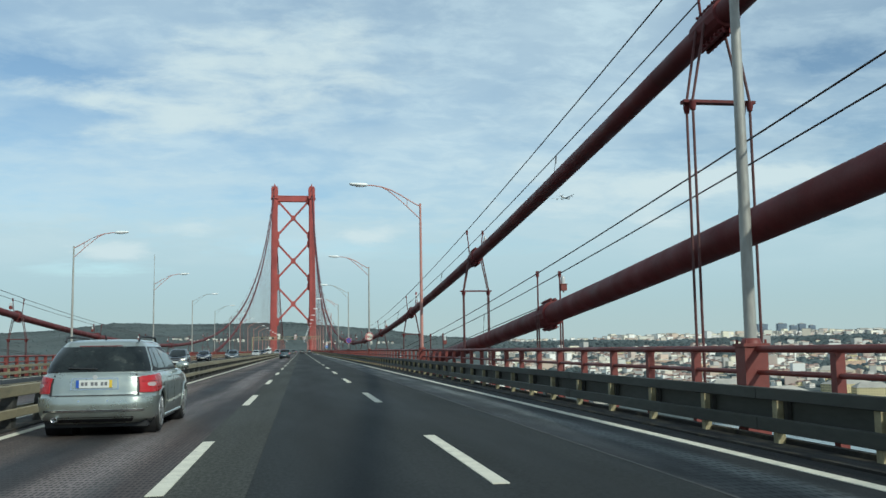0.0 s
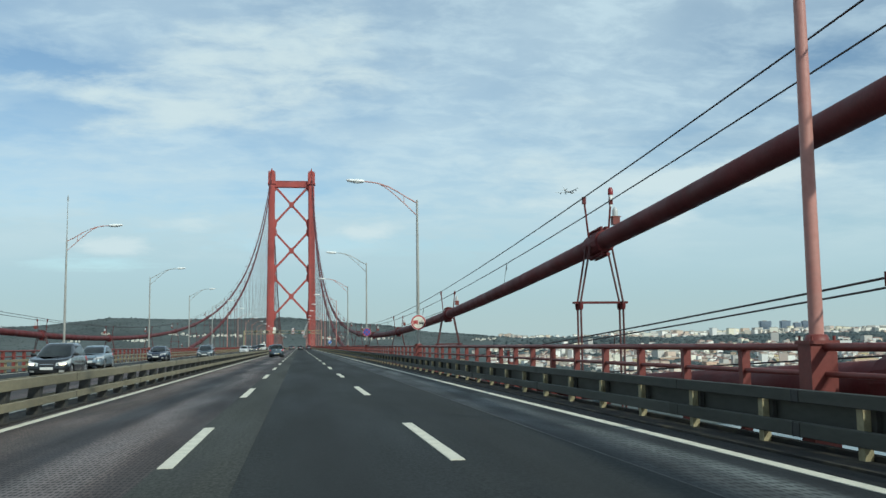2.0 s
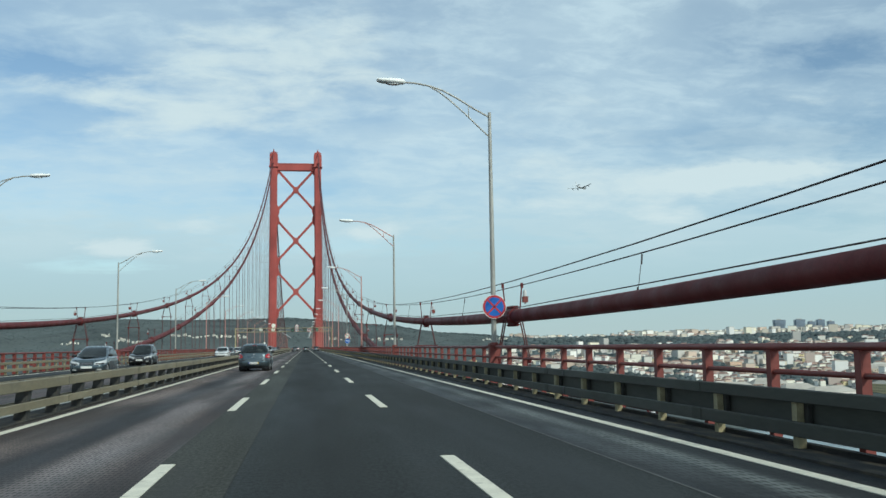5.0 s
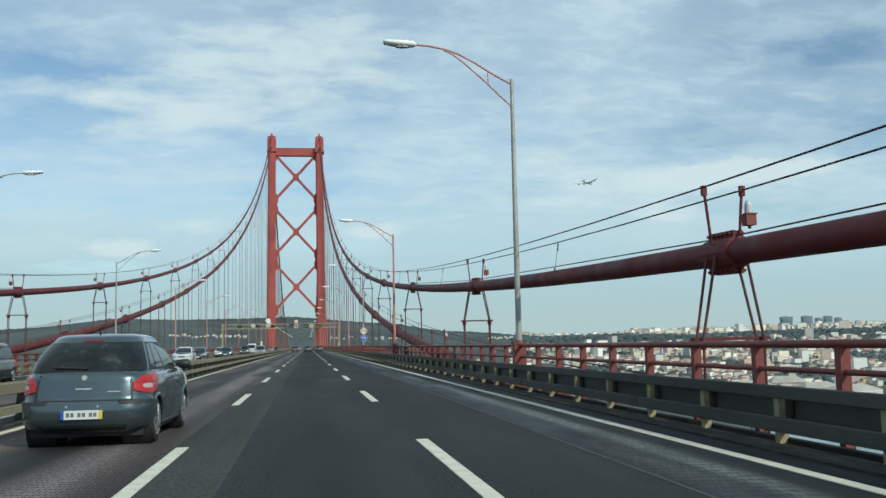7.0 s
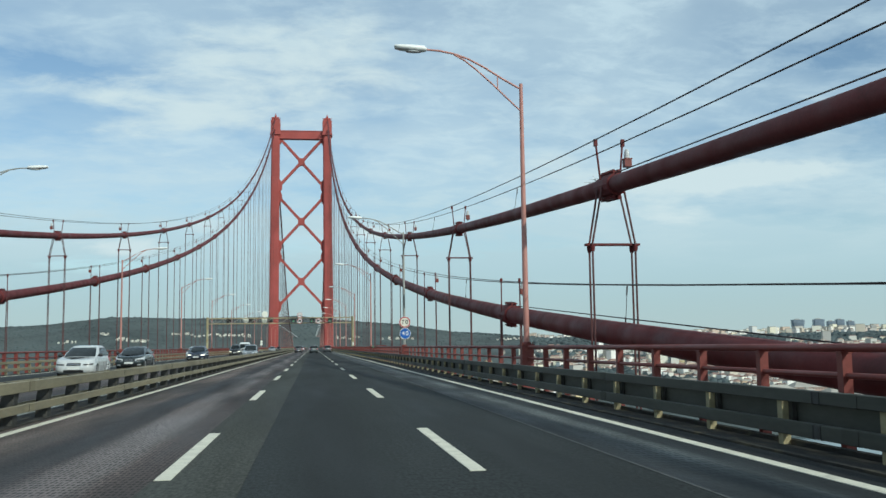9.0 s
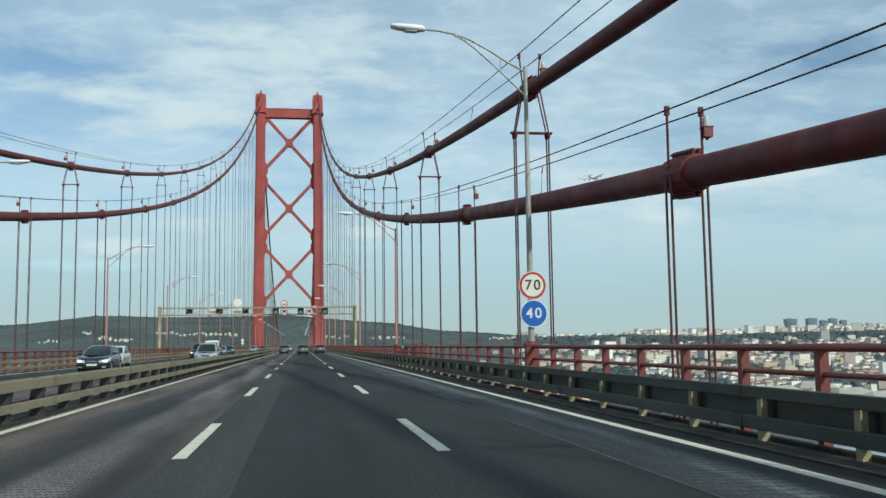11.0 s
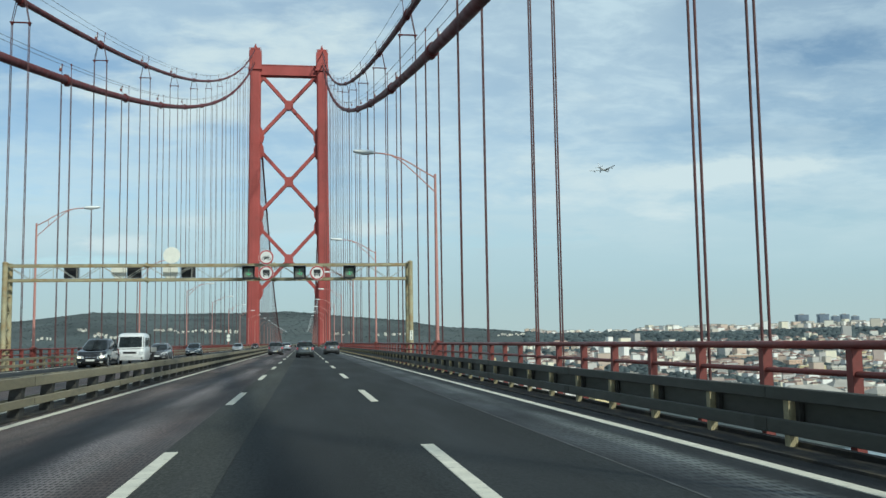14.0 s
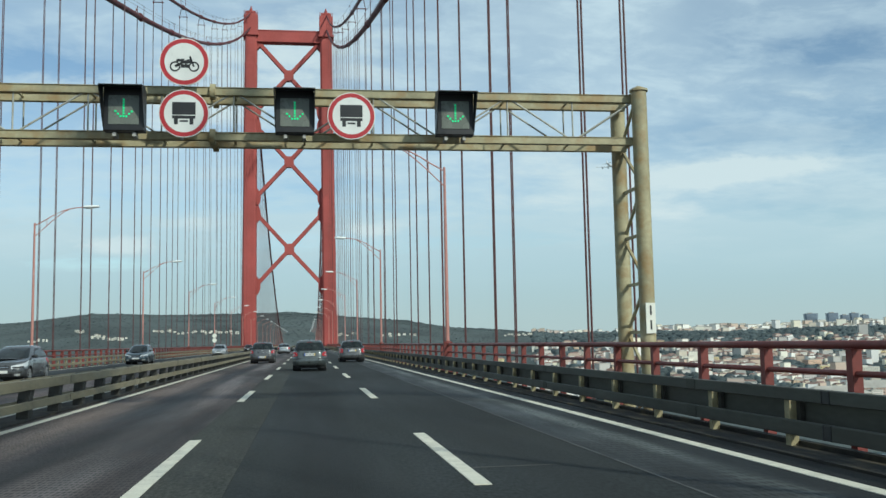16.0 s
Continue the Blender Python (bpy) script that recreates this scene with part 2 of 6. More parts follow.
        if grid_span:
            sp = n.new("ShaderNodeSeparateXYZ")
            l.new(tc.outputs["Object"], sp.inputs[0])
            for lo, hi in ((grid_span[0] - 0.12, grid_span[0] + 0.12), (grid_span[1] + 0.12, grid_span[1] - 0.12)):
                g = n.new("ShaderNodeMath")
                g.operation = "MULTIPLY"
                l.new(patchy, g.inputs[0])
                l.new(ranged(sp.outputs["X"], lo, hi, 0.12, 1.0), g.inputs[1])
                patchy = g.outputs[0]
        l.new(patchy, shade.inputs[0])
        l.new(pit, shade.inputs[1])
        shade.inputs[2].default_value = 0.38
        for i in range(3):
            l.new(shade.outputs[0], cc.inputs[i])
        col = mix("MULTIPLY", 1.0, col, cc.outputs[0])
        l.new(col, b.inputs["Base Color"])
    if bump:
        bp = n.new("ShaderNodeBump")
        bp.inputs["Strength"].default_value, bp.inputs["Distance"].default_value = bump, 0.01
        l.new(tex(fine * 1.5, 4), bp.inputs["Height"])
        l.new(bp.outputs[0], b.inputs["Normal"])
    return m


def glowing(name, colour, strength):
    m = bpy.data.materials.new(name)
    m.use_nodes = True
    b = m.node_tree.nodes["Principled BSDF"]
    b.inputs["Base Color"].default_value = (*colour, 1)
    b.inputs["Emission Color"].default_value = (*colour, 1)
    b.inputs["Emission Strength"].default_value = strength
    return m


RED = material("bridge_red_paint", (0.188, 0.038, 0.029), 0.55, vary=0.22, scale=0.5, fine=14, spots=(0.16, 0.04, 0.035), spot_lo=0.6, spot_hi=0.75)
TOWER_RED = material("tower_red_paint", (0.385, 0.085, 0.074), 0.7, vary=0.16, scale=0.12, fine=2, bump=0.05, spots=(0.30, 0.078, 0.068), spot_lo=0.55, spot_hi=0.72, spec=0.3)
CABLE_RED = material("cable_red_paint", (0.124, 0.023, 0.023), 0.62, vary=0.25, scale=0.8, fine=22, spots=(0.08, 0.02, 0.018), spot_lo=0.58, spot_hi=0.74, spec=0.25)
ROPE = material("hanger_rope_paint", (0.098, 0.033, 0.031), 0.6, vary=0.2, scale=1.0, fine=30)
WIRE = material("hand_rope_steel", (0.05, 0.035, 0.035), 0.6, metal=0.3)
PINK = material("faded_red_lamp_paint", (0.50, 0.235, 0.195), 0.55, vary=0.15, scale=0.8, fine=12, spots=(0.40, 0.15, 0.12), spot_lo=0.50, spot_hi=0.75)
GALV = material("weathered_galvanised_steel", (0.385, 0.375, 0.34), 0.5, metal=0.15, vary=0.25, scale=1.2, fine=14, spots=(0.30, 0.25, 0.20), spot_lo=0.58, spot_hi=0.72, stretch=(1, 1, 0.3))
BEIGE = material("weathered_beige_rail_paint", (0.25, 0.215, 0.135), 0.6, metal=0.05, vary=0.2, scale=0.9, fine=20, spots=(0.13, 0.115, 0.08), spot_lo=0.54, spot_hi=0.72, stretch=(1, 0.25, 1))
# the beige rail paint again, darkened for the rail whose visible side is shaded
BEIGE_SHADED = material("weathered_beige_rail_paint_shaded", (0.060, 0.061, 0.050), 0.65, metal=0.05, vary=0.25, scale=0.9, fine=18, spots=(0.055, 0.052, 0.042), spot_lo=0.52, spot_hi=0.70, stretch=(1, 0.2, 1), spec=0.35)
POST = material("beige_post_paint", (0.35, 0.30, 0.17), 0.6, vary=0.25, scale=4, fine=30, spots=(0.22, 0.16, 0.09), spot_lo=0.55, spot_hi=0.7)
GANTRY = material("mossy_beige_gantry_paint", (0.40, 0.355, 0.215), 0.65, vary=0.22, scale=1.0, fine=12, spots=(0.31, 0.215, 0.095), spot_lo=0.47, spot_hi=0.66)
LATTICE = material("pale_weathered_lattice_paint", (0.42, 0.42, 0.37), 0.6, vary=0.2, scale=2.0, fine=14, spots=(0.26, 0.21, 0.14), spot_lo=0.52, spot_hi=0.7)
ASPHALT = material("worn_asphalt", (0.0195, 0.0222, 0.0212), 0.85, vary=0.28, scale=0.35, fine=60, bump=0.5, spots=(0.027, 0.029, 0.027), spot_lo=0.5, spot_hi=0.75, stretch=(1, 0.12, 1), spec=0.3,
                   grain=(24, 0.60), streaks=0.14, bands=((0.30, 0.75, (0.0125, 0.0135, 0.0130), 0.85), (2.5, 0.7, (0.017, 0.0185, 0.0175), 0.6)))
ASPHALT_EDGE = material("older_asphalt", (0.046, 0.047, 0.039), 0.88, vary=0.25, scale=0.5, fine=50, bump=0.5, spots=(0.034, 0.034, 0.031), stretch=(1, 0.1, 1), spec=0.3, grain=(24, 0.44), streaks=0.10)
GRATE_BROWN = material("brown_surfaced_steel_grid", (0.058, 0.043, 0.038), 0.75, vary=0.25, scale=0.6, fine=60, bump=0.6, spots=(0.040, 0.035, 0.033), spot_lo=0.48, spot_hi=0.66, stretch=(1.2, 0.13, 1), spec=0.35, grid=15,
                       grain=(22, 0.38), streaks=0.12, bands=((-3.02, 0.52, (0.014, 0.013, 0.014), 0.95), (-2.32, 0.50, (0.098, 0.084, 0.080), 0.85), (-3.92, 0.55, (0.098, 0.074, 0.062), 0.85), (-1.62, 0.34, (0.026, 0.019, 0.017), 0.85)))
GRATE_GREY = material("worn_grey_steel_grid", (0.0195, 0.0215, 0.0215), 0.7, metal=0.1, vary=0.3, scale=0.8, fine=60, bump=0.6, spots=(0.034, 0.036, 0.036), spot_lo=0.5, spot_hi=0.7, stretch=(1.1, 0.22, 1), spec=0.4,
                      grid=11, grid_span=(3.45, 4.35), grain=(24, 0.40), streaks=0.10, bands=((3.90, 0.42, (0.033, 0.035, 0.035), 0.7), (4.18, 0.26, (0.085, 0.092, 0.086), 0.75)))
KERB = material("grimy_kerb", (0.030, 0.028, 0.025), 0.92, vary=0.3, scale=2, fine=40, bump=0.5, spots=(0.085, 0.070, 0.045), spot_lo=0.50, spot_hi=0.68, stretch=(1, 0.3, 1), spec=0.3)
PAINT = material("worn_white_road_paint", (0.70, 0.665, 0.545), 0.75, vary=0.12, scale=2.5, fine=50, bump=0.3, spots=(0.34, 0.32, 0.27), spot_lo=0.57, spot_hi=0.72, spec=0.3)
SEAM = material("pale_joint_filler", (0.085, 0.085, 0.08), 0.8, vary=0.3, scale=2, fine=30)
DARK_STEEL = material("dark_steel", (0.038, 0.036, 0.030), 0.75, vary=0.3, scale=4, fine=30)
WHITE = material("white_enamel", (0.78, 0.78, 0.74), 0.35, vary=0.05, bump=0.02)
SIGN_CREAM = material("aged_cream_sign_face", (0.76, 0.74, 0.63), 0.4, vary=0.06, bump=0.02)
SIGN_BACK = material("cream_sign_back", (0.84, 0.83, 0.73), 0.5, vary=0.08, bump=0.02)
SIGN_RED = material("sign_red", (0.44, 0.026, 0.034), 0.4, vary=0.05, bump=0.02)
SIGN_BLUE = material("sign_blue", (0.009, 0.105, 0.43), 0.4, vary=0.06, bump=0.02)
SIGN_GREEN = material("sign_green", (0.02, 0.36, 0.17), 0.4, vary=0.06, bump=0.02)
BLACK = material("black_enamel", (0.018, 0.018, 0.02), 0.45, vary=0.2, bump=0.03)
LED_FACE = material("display_face", (0.17, 0.185, 0.155), 0.3, vary=0.1, bump=0.0)
LED_ON = glowing("green_display_light", (0.04, 0.66, 0.24), 0.32)
LAMP_WHITE = material("lamp_head_white", (0.92, 0.92, 0.88), 0.35, vary=0.06, bump=0.02)
LENS = material("lamp_lens", (0.55, 0.56, 0.55), 0.15, vary=0.06, bump=0.0)
RIVER = material("river_water", (0.045, 0.075, 0.085), 0.12, vary=0.15, scale=0.01, fine=0.15, bump=0.6)
# far ground and foliage: distance haze is put into these pale bluish colours
HAZED_LAND = material("hazed_scrub_and_soil", (0.094, 0.110, 0.107), 0.95, vary=0.32, scale=0.006, fine=0.12, bump=0.1, spots=(0.096, 0.108, 0.102), spot_lo=0.50, spot_hi=0.66, spec=0.1)
HAZED_LEAVES = material("hazed_pine_and_oak_foliage", (0.088, 0.108, 0.110), 0.95, vary=0.28, scale=0.006, fine=0.2, bump=0.1, spots=(0.084, 0.106, 0.112), random_by="island", random_amount=0.16, spec=0.1)
WALLS = material("far_house_render", (0.6, 0.57, 0.5), 0.8, vary=0.06, scale=0.03, fine=0.3, bump=0, random_by="island",
                 palette=((0.76, 0.72, 0.64), (0.62, 0.55, 0.45), (0.80, 0.78, 0.72), (0.56, 0.44, 0.35), (0.48, 0.46, 0.42), (0.80, 0.76, 0.64), (0.52, 0.42, 0.36), (0.80, 0.77, 0.71), (0.44, 0.42, 0.39), (0.78, 0.72, 0.56), (0.64, 0.63, 0.60)))
BRIGHT = material("bright_far_render", (0.75, 0.72, 0.6), 0.8, vary=0.05, scale=0.03, fine=0.3, bump=0, random_by="object", palette=((0.72, 0.68, 0.59), (0.72, 0.59, 0.32), (0.72, 0.65, 0.47), (0.61, 0.42, 0.30), (0.72, 0.67, 0.56)))
HILL_WHITE = material("whitewashed_far_render", (0.66, 0.63, 0.54), 0.8, vary=0.06, scale=0.03, fine=0.3, bump=0, random_by="object", random_amount=0.35)
WALLS_ONE = material("house_render", (0.6, 0.57, 0.5), 0.8, vary=0.06, scale=0.03, fine=0.3, bump=0, random_by="object",
                     palette=((0.60, 0.56, 0.48), (0.55, 0.47, 0.36), (0.64, 0.60, 0.55), (0.57, 0.42, 0.29), (0.46, 0.42, 0.36), (0.60, 0.50, 0.28), (0.50, 0.36, 0.29), (0.62, 0.57, 0.51)))
TILES = material("clay_roof_tiles", (0.24, 0.155, 0.125), 0.85, vary=0.25, scale=0.05, fine=0.6, bump=0.1, random_by="island", random_amount=0.35)
FLAT_ROOF = material("grey_flat_roof", (0.40, 0.37, 0.32), 0.85, vary=0.2, scale=0.05, fine=0.5, bump=0, random_by="island", random_amount=0.35)
WINDOW_DARK = material("far_window_glass", (0.045, 0.055, 0.07), 0.2, vary=0.2, scale=0.1, fine=1, bump=0)
# dark cladding lightened in its colour to carry the haze of distance
HAZED_CLADDING = material("haze_paled_office_cladding", (0.21, 0.25, 0.30), 0.35, vary=0.25, scale=0.05, fine=0.4, bump=0)
RUBBER = material("tyre_rubber", (0.018, 0.018, 0.018), 0.85, vary=0.2, scale=6, fine=40)
RIM = material("alloy_rim", (0.42, 0.42, 0.42), 0.35, metal=0.7, vary=0.1, bump=0)
TRIM = material("black_trim", (0.022, 0.022, 0.024), 0.6, vary=0.15, bump=0.02)
CAR_GLASS = material("tinted_car_glass", (0.014, 0.018, 0.018), 0.06, vary=0.5, scale=2.5, fine=6, bump=0, spec=0.4, spots=(0.05, 0.055, 0.05), spot_lo=0.58, spot_hi=0.70)
BADGE = material("pale_badge", (0.50, 0.50, 0.50), 0.35, vary=0.1, bump=0)
TAIL = material("red_tail_lamp", (0.44, 0.016, 0.022), 0.3, vary=0.1, bump=0, coat=0.1)
REVERSING = material("pale_reversing_lamp", (0.46, 0.36, 0.35), 0.35, vary=0.1, bump=0)
CLEAR = material("clear_lamp_glass", (0.72, 0.72, 0.70), 0.1, metal=0.3, vary=0.1, bump=0, coat=0.6)
HEADLIGHT = glowing("lit_headlamp", (1.0, 0.86, 0.62), 1.6)
CHROME = material("chrome", (0.7, 0.7, 0.7), 0.15, metal=1.0, vary=0.05, bump=0)
PLATE = material("number_plate_white", (0.72, 0.72, 0.68), 0.45, vary=0.05, bump=0)
PLATE_DARK = material("plate_grey_print", (0.16, 0.16, 0.17), 0.5, vary=0.05, bump=0)
BEACON_RED = material("dark_red_beacon_glass", (0.26, 0.016, 0.018), 0.25, vary=0.1, bump=0)
STOP = material("dull_red_stop_lamp", (0.16, 0.012, 0.014), 0.25, vary=0.1, bump=0)
PLATE_BLUE = material("plate_blue", (0.03, 0.10, 0.45), 0.45, vary=0.05, bump=0)
PLATE_YELLOW = material("plate_yellow", (0.72, 0.50, 0.05), 0.45, vary=0.05, bump=0)


def paint(name, colour, metal=0.55):
    m = material(name, colour, 0.34, metal=metal, vary=0.06, scale=2.0, fine=60, bump=0.0, coat=1.0)
    m.node_tree.nodes["Principled BSDF"].inputs["Coat Roughness"].default_value = 0.05
    return m


# ---- mesh tools ----
class Mesh:
    """Collects vertices and faces of one part."""

    def __init__(self):
        self.v, self.f, self.smooth = [], [], []

    def add(self, verts, faces, smooth=False):
        k = len(self.v)
        self.v += [tuple(p) for p in verts]
        self.f += [tuple(i + k for i in q) for q in faces]
        self.smooth += [smooth] * len(faces)
        return self

    def box(self, x0, y0, z0, x1, y1, z1):
        v = [(x, y, z) for z in (z0, z1) for y in (y0, y1) for x in (x0, x1)]
        return self.add(v, [(0, 2, 3, 1), (4, 5, 7, 6), (0, 1, 5, 4), (2, 6, 7, 3), (0, 4, 6, 2), (1, 3, 7, 5)])

    def rings(self, rings, close=True, cap=True, smooth=True):
        n = len(rings[0])
        v = [p for r in rings for p in r]
        f = []
        for i in range(len(rings) - 1):
            for j in range(n if close else n - 1):
                k = (j + 1) % n
                f.append((i * n + j, i * n + k, (i + 1) * n + k, (i + 1) * n + j))
        self.add(v, f, smooth)
        if cap and close:
            self.add(rings[0], [tuple(range(n))[::-1]])
            self.add(rings[-1], [tuple(range(n))])
        return self

    def tube(self, path, r, n=8, cap=True):
        """A round bar along a path; r may be one radius or one for each point."""
        path = [Vector(p) for p in path]
        rr = r if isinstance(r, (list, tuple)) else [r] * len(path)
        rings = []
        for i, p in enumerate(path):
            d = (path[min(i + 1, len(path) - 1)] - path[max(i - 1, 0)]).normalized()
            side = d.cross(Vector((1, 0, 0)) if abs(d.x) < 0.9 else Vector((0, 0, 1))).normalized()
            up = side.cross(d)
            rings.append([p + rr[i] * (math.cos(a) * side + math.sin(a) * up) for a in [2 * math.pi * k / n for k in range(n)]])
        return self.rings(rings, cap=cap)

    def bar(self, p, q, w, h):
        """A square bar from p to q, w wide and h deep."""
        p, q = Vector(p), Vector(q)
        d = (q - p).normalized()
        side = d.cross(Vector((0, 0, 1)) if abs(d.z) < 0.95 else Vector((0, 1, 0))).normalized()
        up = side.cross(d)
        rings = [[o + sx * w / 2 * side + sy * h / 2 * up for sx, sy in ((-1, -1), (1, -1), (1, 1), (-1, 1))] for o in (p, q)]
        return self.rings(rings, smooth=False)

    def extrude(self, outline, y0, y1):
        """An (x, z) outline drawn out along y."""
        return self.rings([[(x, y, z) for x, z in outline] for y in (y0, y1)], smooth=False)

    def mesh(self, name, mat):
        me = bpy.data.meshes.new(name)
        me.from_pydata(self.v, [], self.f)
        me.polygons.foreach_set("use_smooth", self.smooth)
        me.materials.append(mat)
        b = bmesh.new()
        b.from_mesh(me)
        bmesh.ops.recalc_face_normals(b, faces=b.faces)
        b.to_mesh(me)
        b.free()
        return me


def part(name, m, mat, parent=None, label="", bevel=0.0, at=None):
    """Links what m holds as one mesh object, under a thing or a part."""
    ob = new(name, m.mesh(name, mat) if isinstance(m, Mesh) else m)
    if parent:
        ob.parent = parent
    if at:
        ob.location = at
    if bevel:
        mod = ob.modifiers.new("edge", "BEVEL")
        mod.width, mod.segments, mod.limit_method = bevel, 2, "ANGLE"
    return tagged(ob, label)


def thing(name, x, y, z, label, category, group="", kind="", turn=0):
    ob = new(name)
    ob.empty_display_size = 0.2
    ob.matrix_basis = pose(x, y, z, 0, 0, turn)
    return tagged(ob, label, category, group, kind)


def lettering(name, words, size, mat, parent, at, turn=(90, 0, 0), bold=0.0):
    """Words in the built-in font, as a thin mesh."""
    cu = bpy.data.curves.new(name, "FONT")
    cu.body, cu.size, cu.extrude, cu.align_x, cu.align_y = words, size, 0.003, "CENTER", "CENTER"
    cu.offset = bold
    tmp = bpy.data.objects.new(name, cu)
    me = bpy.data.meshes.new_from_object(tmp)
    bpy.data.objects.remove(tmp)
    me.materials.clear()
    me.materials.append(mat)
    ob = new(name, me)
    ob.parent = parent
    ob.matrix_basis = pose(*at, *turn)
    return ob

# ---- plan of the bridge: x across, y along, z up; the road surface is z = 0 ----
XC = -5.14                       # middle of the bridge
MID = 118.2                      # middle of the main span
PANEL = 23.02                    # from hanger to hanger on one cable
TOWER_Y = 615.1
Y0, Y1, Y2 = -45.0, TOWER_Y, 1098.0
D_CABLE, D_RAIL, D_GUARD = 12.15, 11.52, 10.74
POST_GAP = PANEL / 11              # from post to post of the rails
GUARD0, MEDIAN0 = 1.57, 1.26
UP0, LO0 = 60.05, 60.05 - PANEL / 2


def cable_z(upper, y):
    if y <= TOWER_Y:
        far = min(max((y - 300) / 250, 0), 1)
        if upper:
            return 2.13 + (0.000438 - 0.000010 * far if y > MID else 0.000428) * (y - MID) ** 2
        if y > MID:
            return -1.23 + 0.0004225 * (y - MID) ** 2
        return float(np.interp(y, (60, MID), (-1.066, -1.23))) + 0.000375 * (y - MID) ** 2
    s = (y - TOWER_Y) / (Y2 - TOWER_Y)
    return (107.6 if upper else 103.2) * (1 - s) - 1.5 * s - 4 * 23.5 * s * (1 - s)


# ---- road ----
def slab(name, x0, x1, mat, z=0.0, label="", category="road"):
    m = Mesh()
    m.box(x0, Y0, -0.35, x1, Y2, z)
    return tagged(part(name, m, mat), label, category, kind="structure")


road = slab("road", -1.47, 3.40, ASPHALT, 0.0, "dark worn asphalt carriageway of a suspension bridge")
slab("road_strip_left", -4.80, -1.47, GRATE_BROWN, 0.0, "brownish surfaced steel grid lane beside the median")
slab("road_strip_right", 3.40, 5.25, GRATE_GREY, 0.0, "worn grey steel grid strip along the edge line")
far_road = slab("road_opposite", 2 * XC - 3.40, 2 * XC + 1.47, ASPHALT, 0.0, "dark asphalt of the opposite carriageway")
slab("road_opposite_inner", 2 * XC + 1.47, 2 * XC + 4.80, GRATE_BROWN, 0.0, "brownish steel grid lane of the opposite carriageway")
slab("road_opposite_outer", 2 * XC - 5.25, 2 * XC - 3.40, GRATE_GREY, 0.0, "grey steel grid strip of the opposite carriageway")
slab("median_strip", 2 * XC + 4.80, -4.80, KERB, 0.03, "grimy raised strip under the median barrier", "kerb")
slab("kerb_right", 5.25, 5.72, KERB, 0.03, "grimy kerb under the guard rail", "kerb")
slab("kerb_lip", 5.72, 5.82, KERB, 0.085, "grimy raised outer lip of the kerb", "kerb")
slab("kerb_left", 2 * XC - 5.72, 2 * XC - 5.25, KERB, 0.015, "grimy kerb under the far guard rail", "kerb")

# older surface between the lane line and the newer asphalt
m = Mesh()
m.box(-1.468, Y0, 0.0, -0.58, Y2, 0.004)
part("older_asphalt_strip", m, ASPHALT_EDGE, road)
m = Mesh()
m.box(3.385, Y0, 0.0, 3.412, Y2, 0.005)
for y in (255.3, 325.3):
    m.box(1.76, y, 0.0, 2.70, y + 0.022, 0.004)
part("joint_line", m, SEAM, road)

# ---- lane markings ----
def dash_end(k):
    return 12.6 + 13.76 * k


DASH = Mesh().box(-0.08, 0, 0.0, 0.08, 4.95, 0.010).mesh("lane_dash", PAINT)
for x in (-1.37, 1.71):
    for k in range(-2, 44):
        part("lane_dash", DASH, PAINT, road, at=(x, dash_end(k) - 4.95, 0))
m = Mesh()
for x in (-1.37, 1.71):
    for k in range(44, 78):
        y = dash_end(k) - 4.95
        m.box(x - 0.08, y, 0, x + 0.08, y + 4.85, 0.010)
tagged(part("lane_dash_far", m, PAINT, road), kind="stuff")
m = Mesh()
for x in (2 * XC + 1.37, 2 * XC - 1.71):
    for k in range(-2, 78):
        y = 3.2 + 13.76 * k
        m.box(x - 0.08, y, 0, x + 0.08, y + 4.85, 0.010)
tagged(part("lane_dash", m, PAINT, far_road), kind="stuff")
for x, o in ((4.78, road), (-4.56, road), (2 * XC - 4.78, far_road), (2 * XC + 4.56, far_road)):
    m = Mesh()
    m.box(x - 0.08, Y0, 0.0, x + 0.08, Y2, 0.007)
    part("edge_line", m, PAINT, o)


# ---- guard rails ----
def beam(x, z0, z1, face):
    """The outline of a flat-faced box beam with rolled edges; face: +1 bulges towards +x."""
    h = z1 - z0
    prof = [(0.0, 0), (0.028, 0.015), (0.040, 0.07), (0.040, 0.93), (0.028, 0.985), (0.0, 1.0)]
    return [(x + face * a, z0 + h * b) for a, b in prof] + [(x - face * 0.015, z0 + h * b) for b in (1.0, 0.0)]


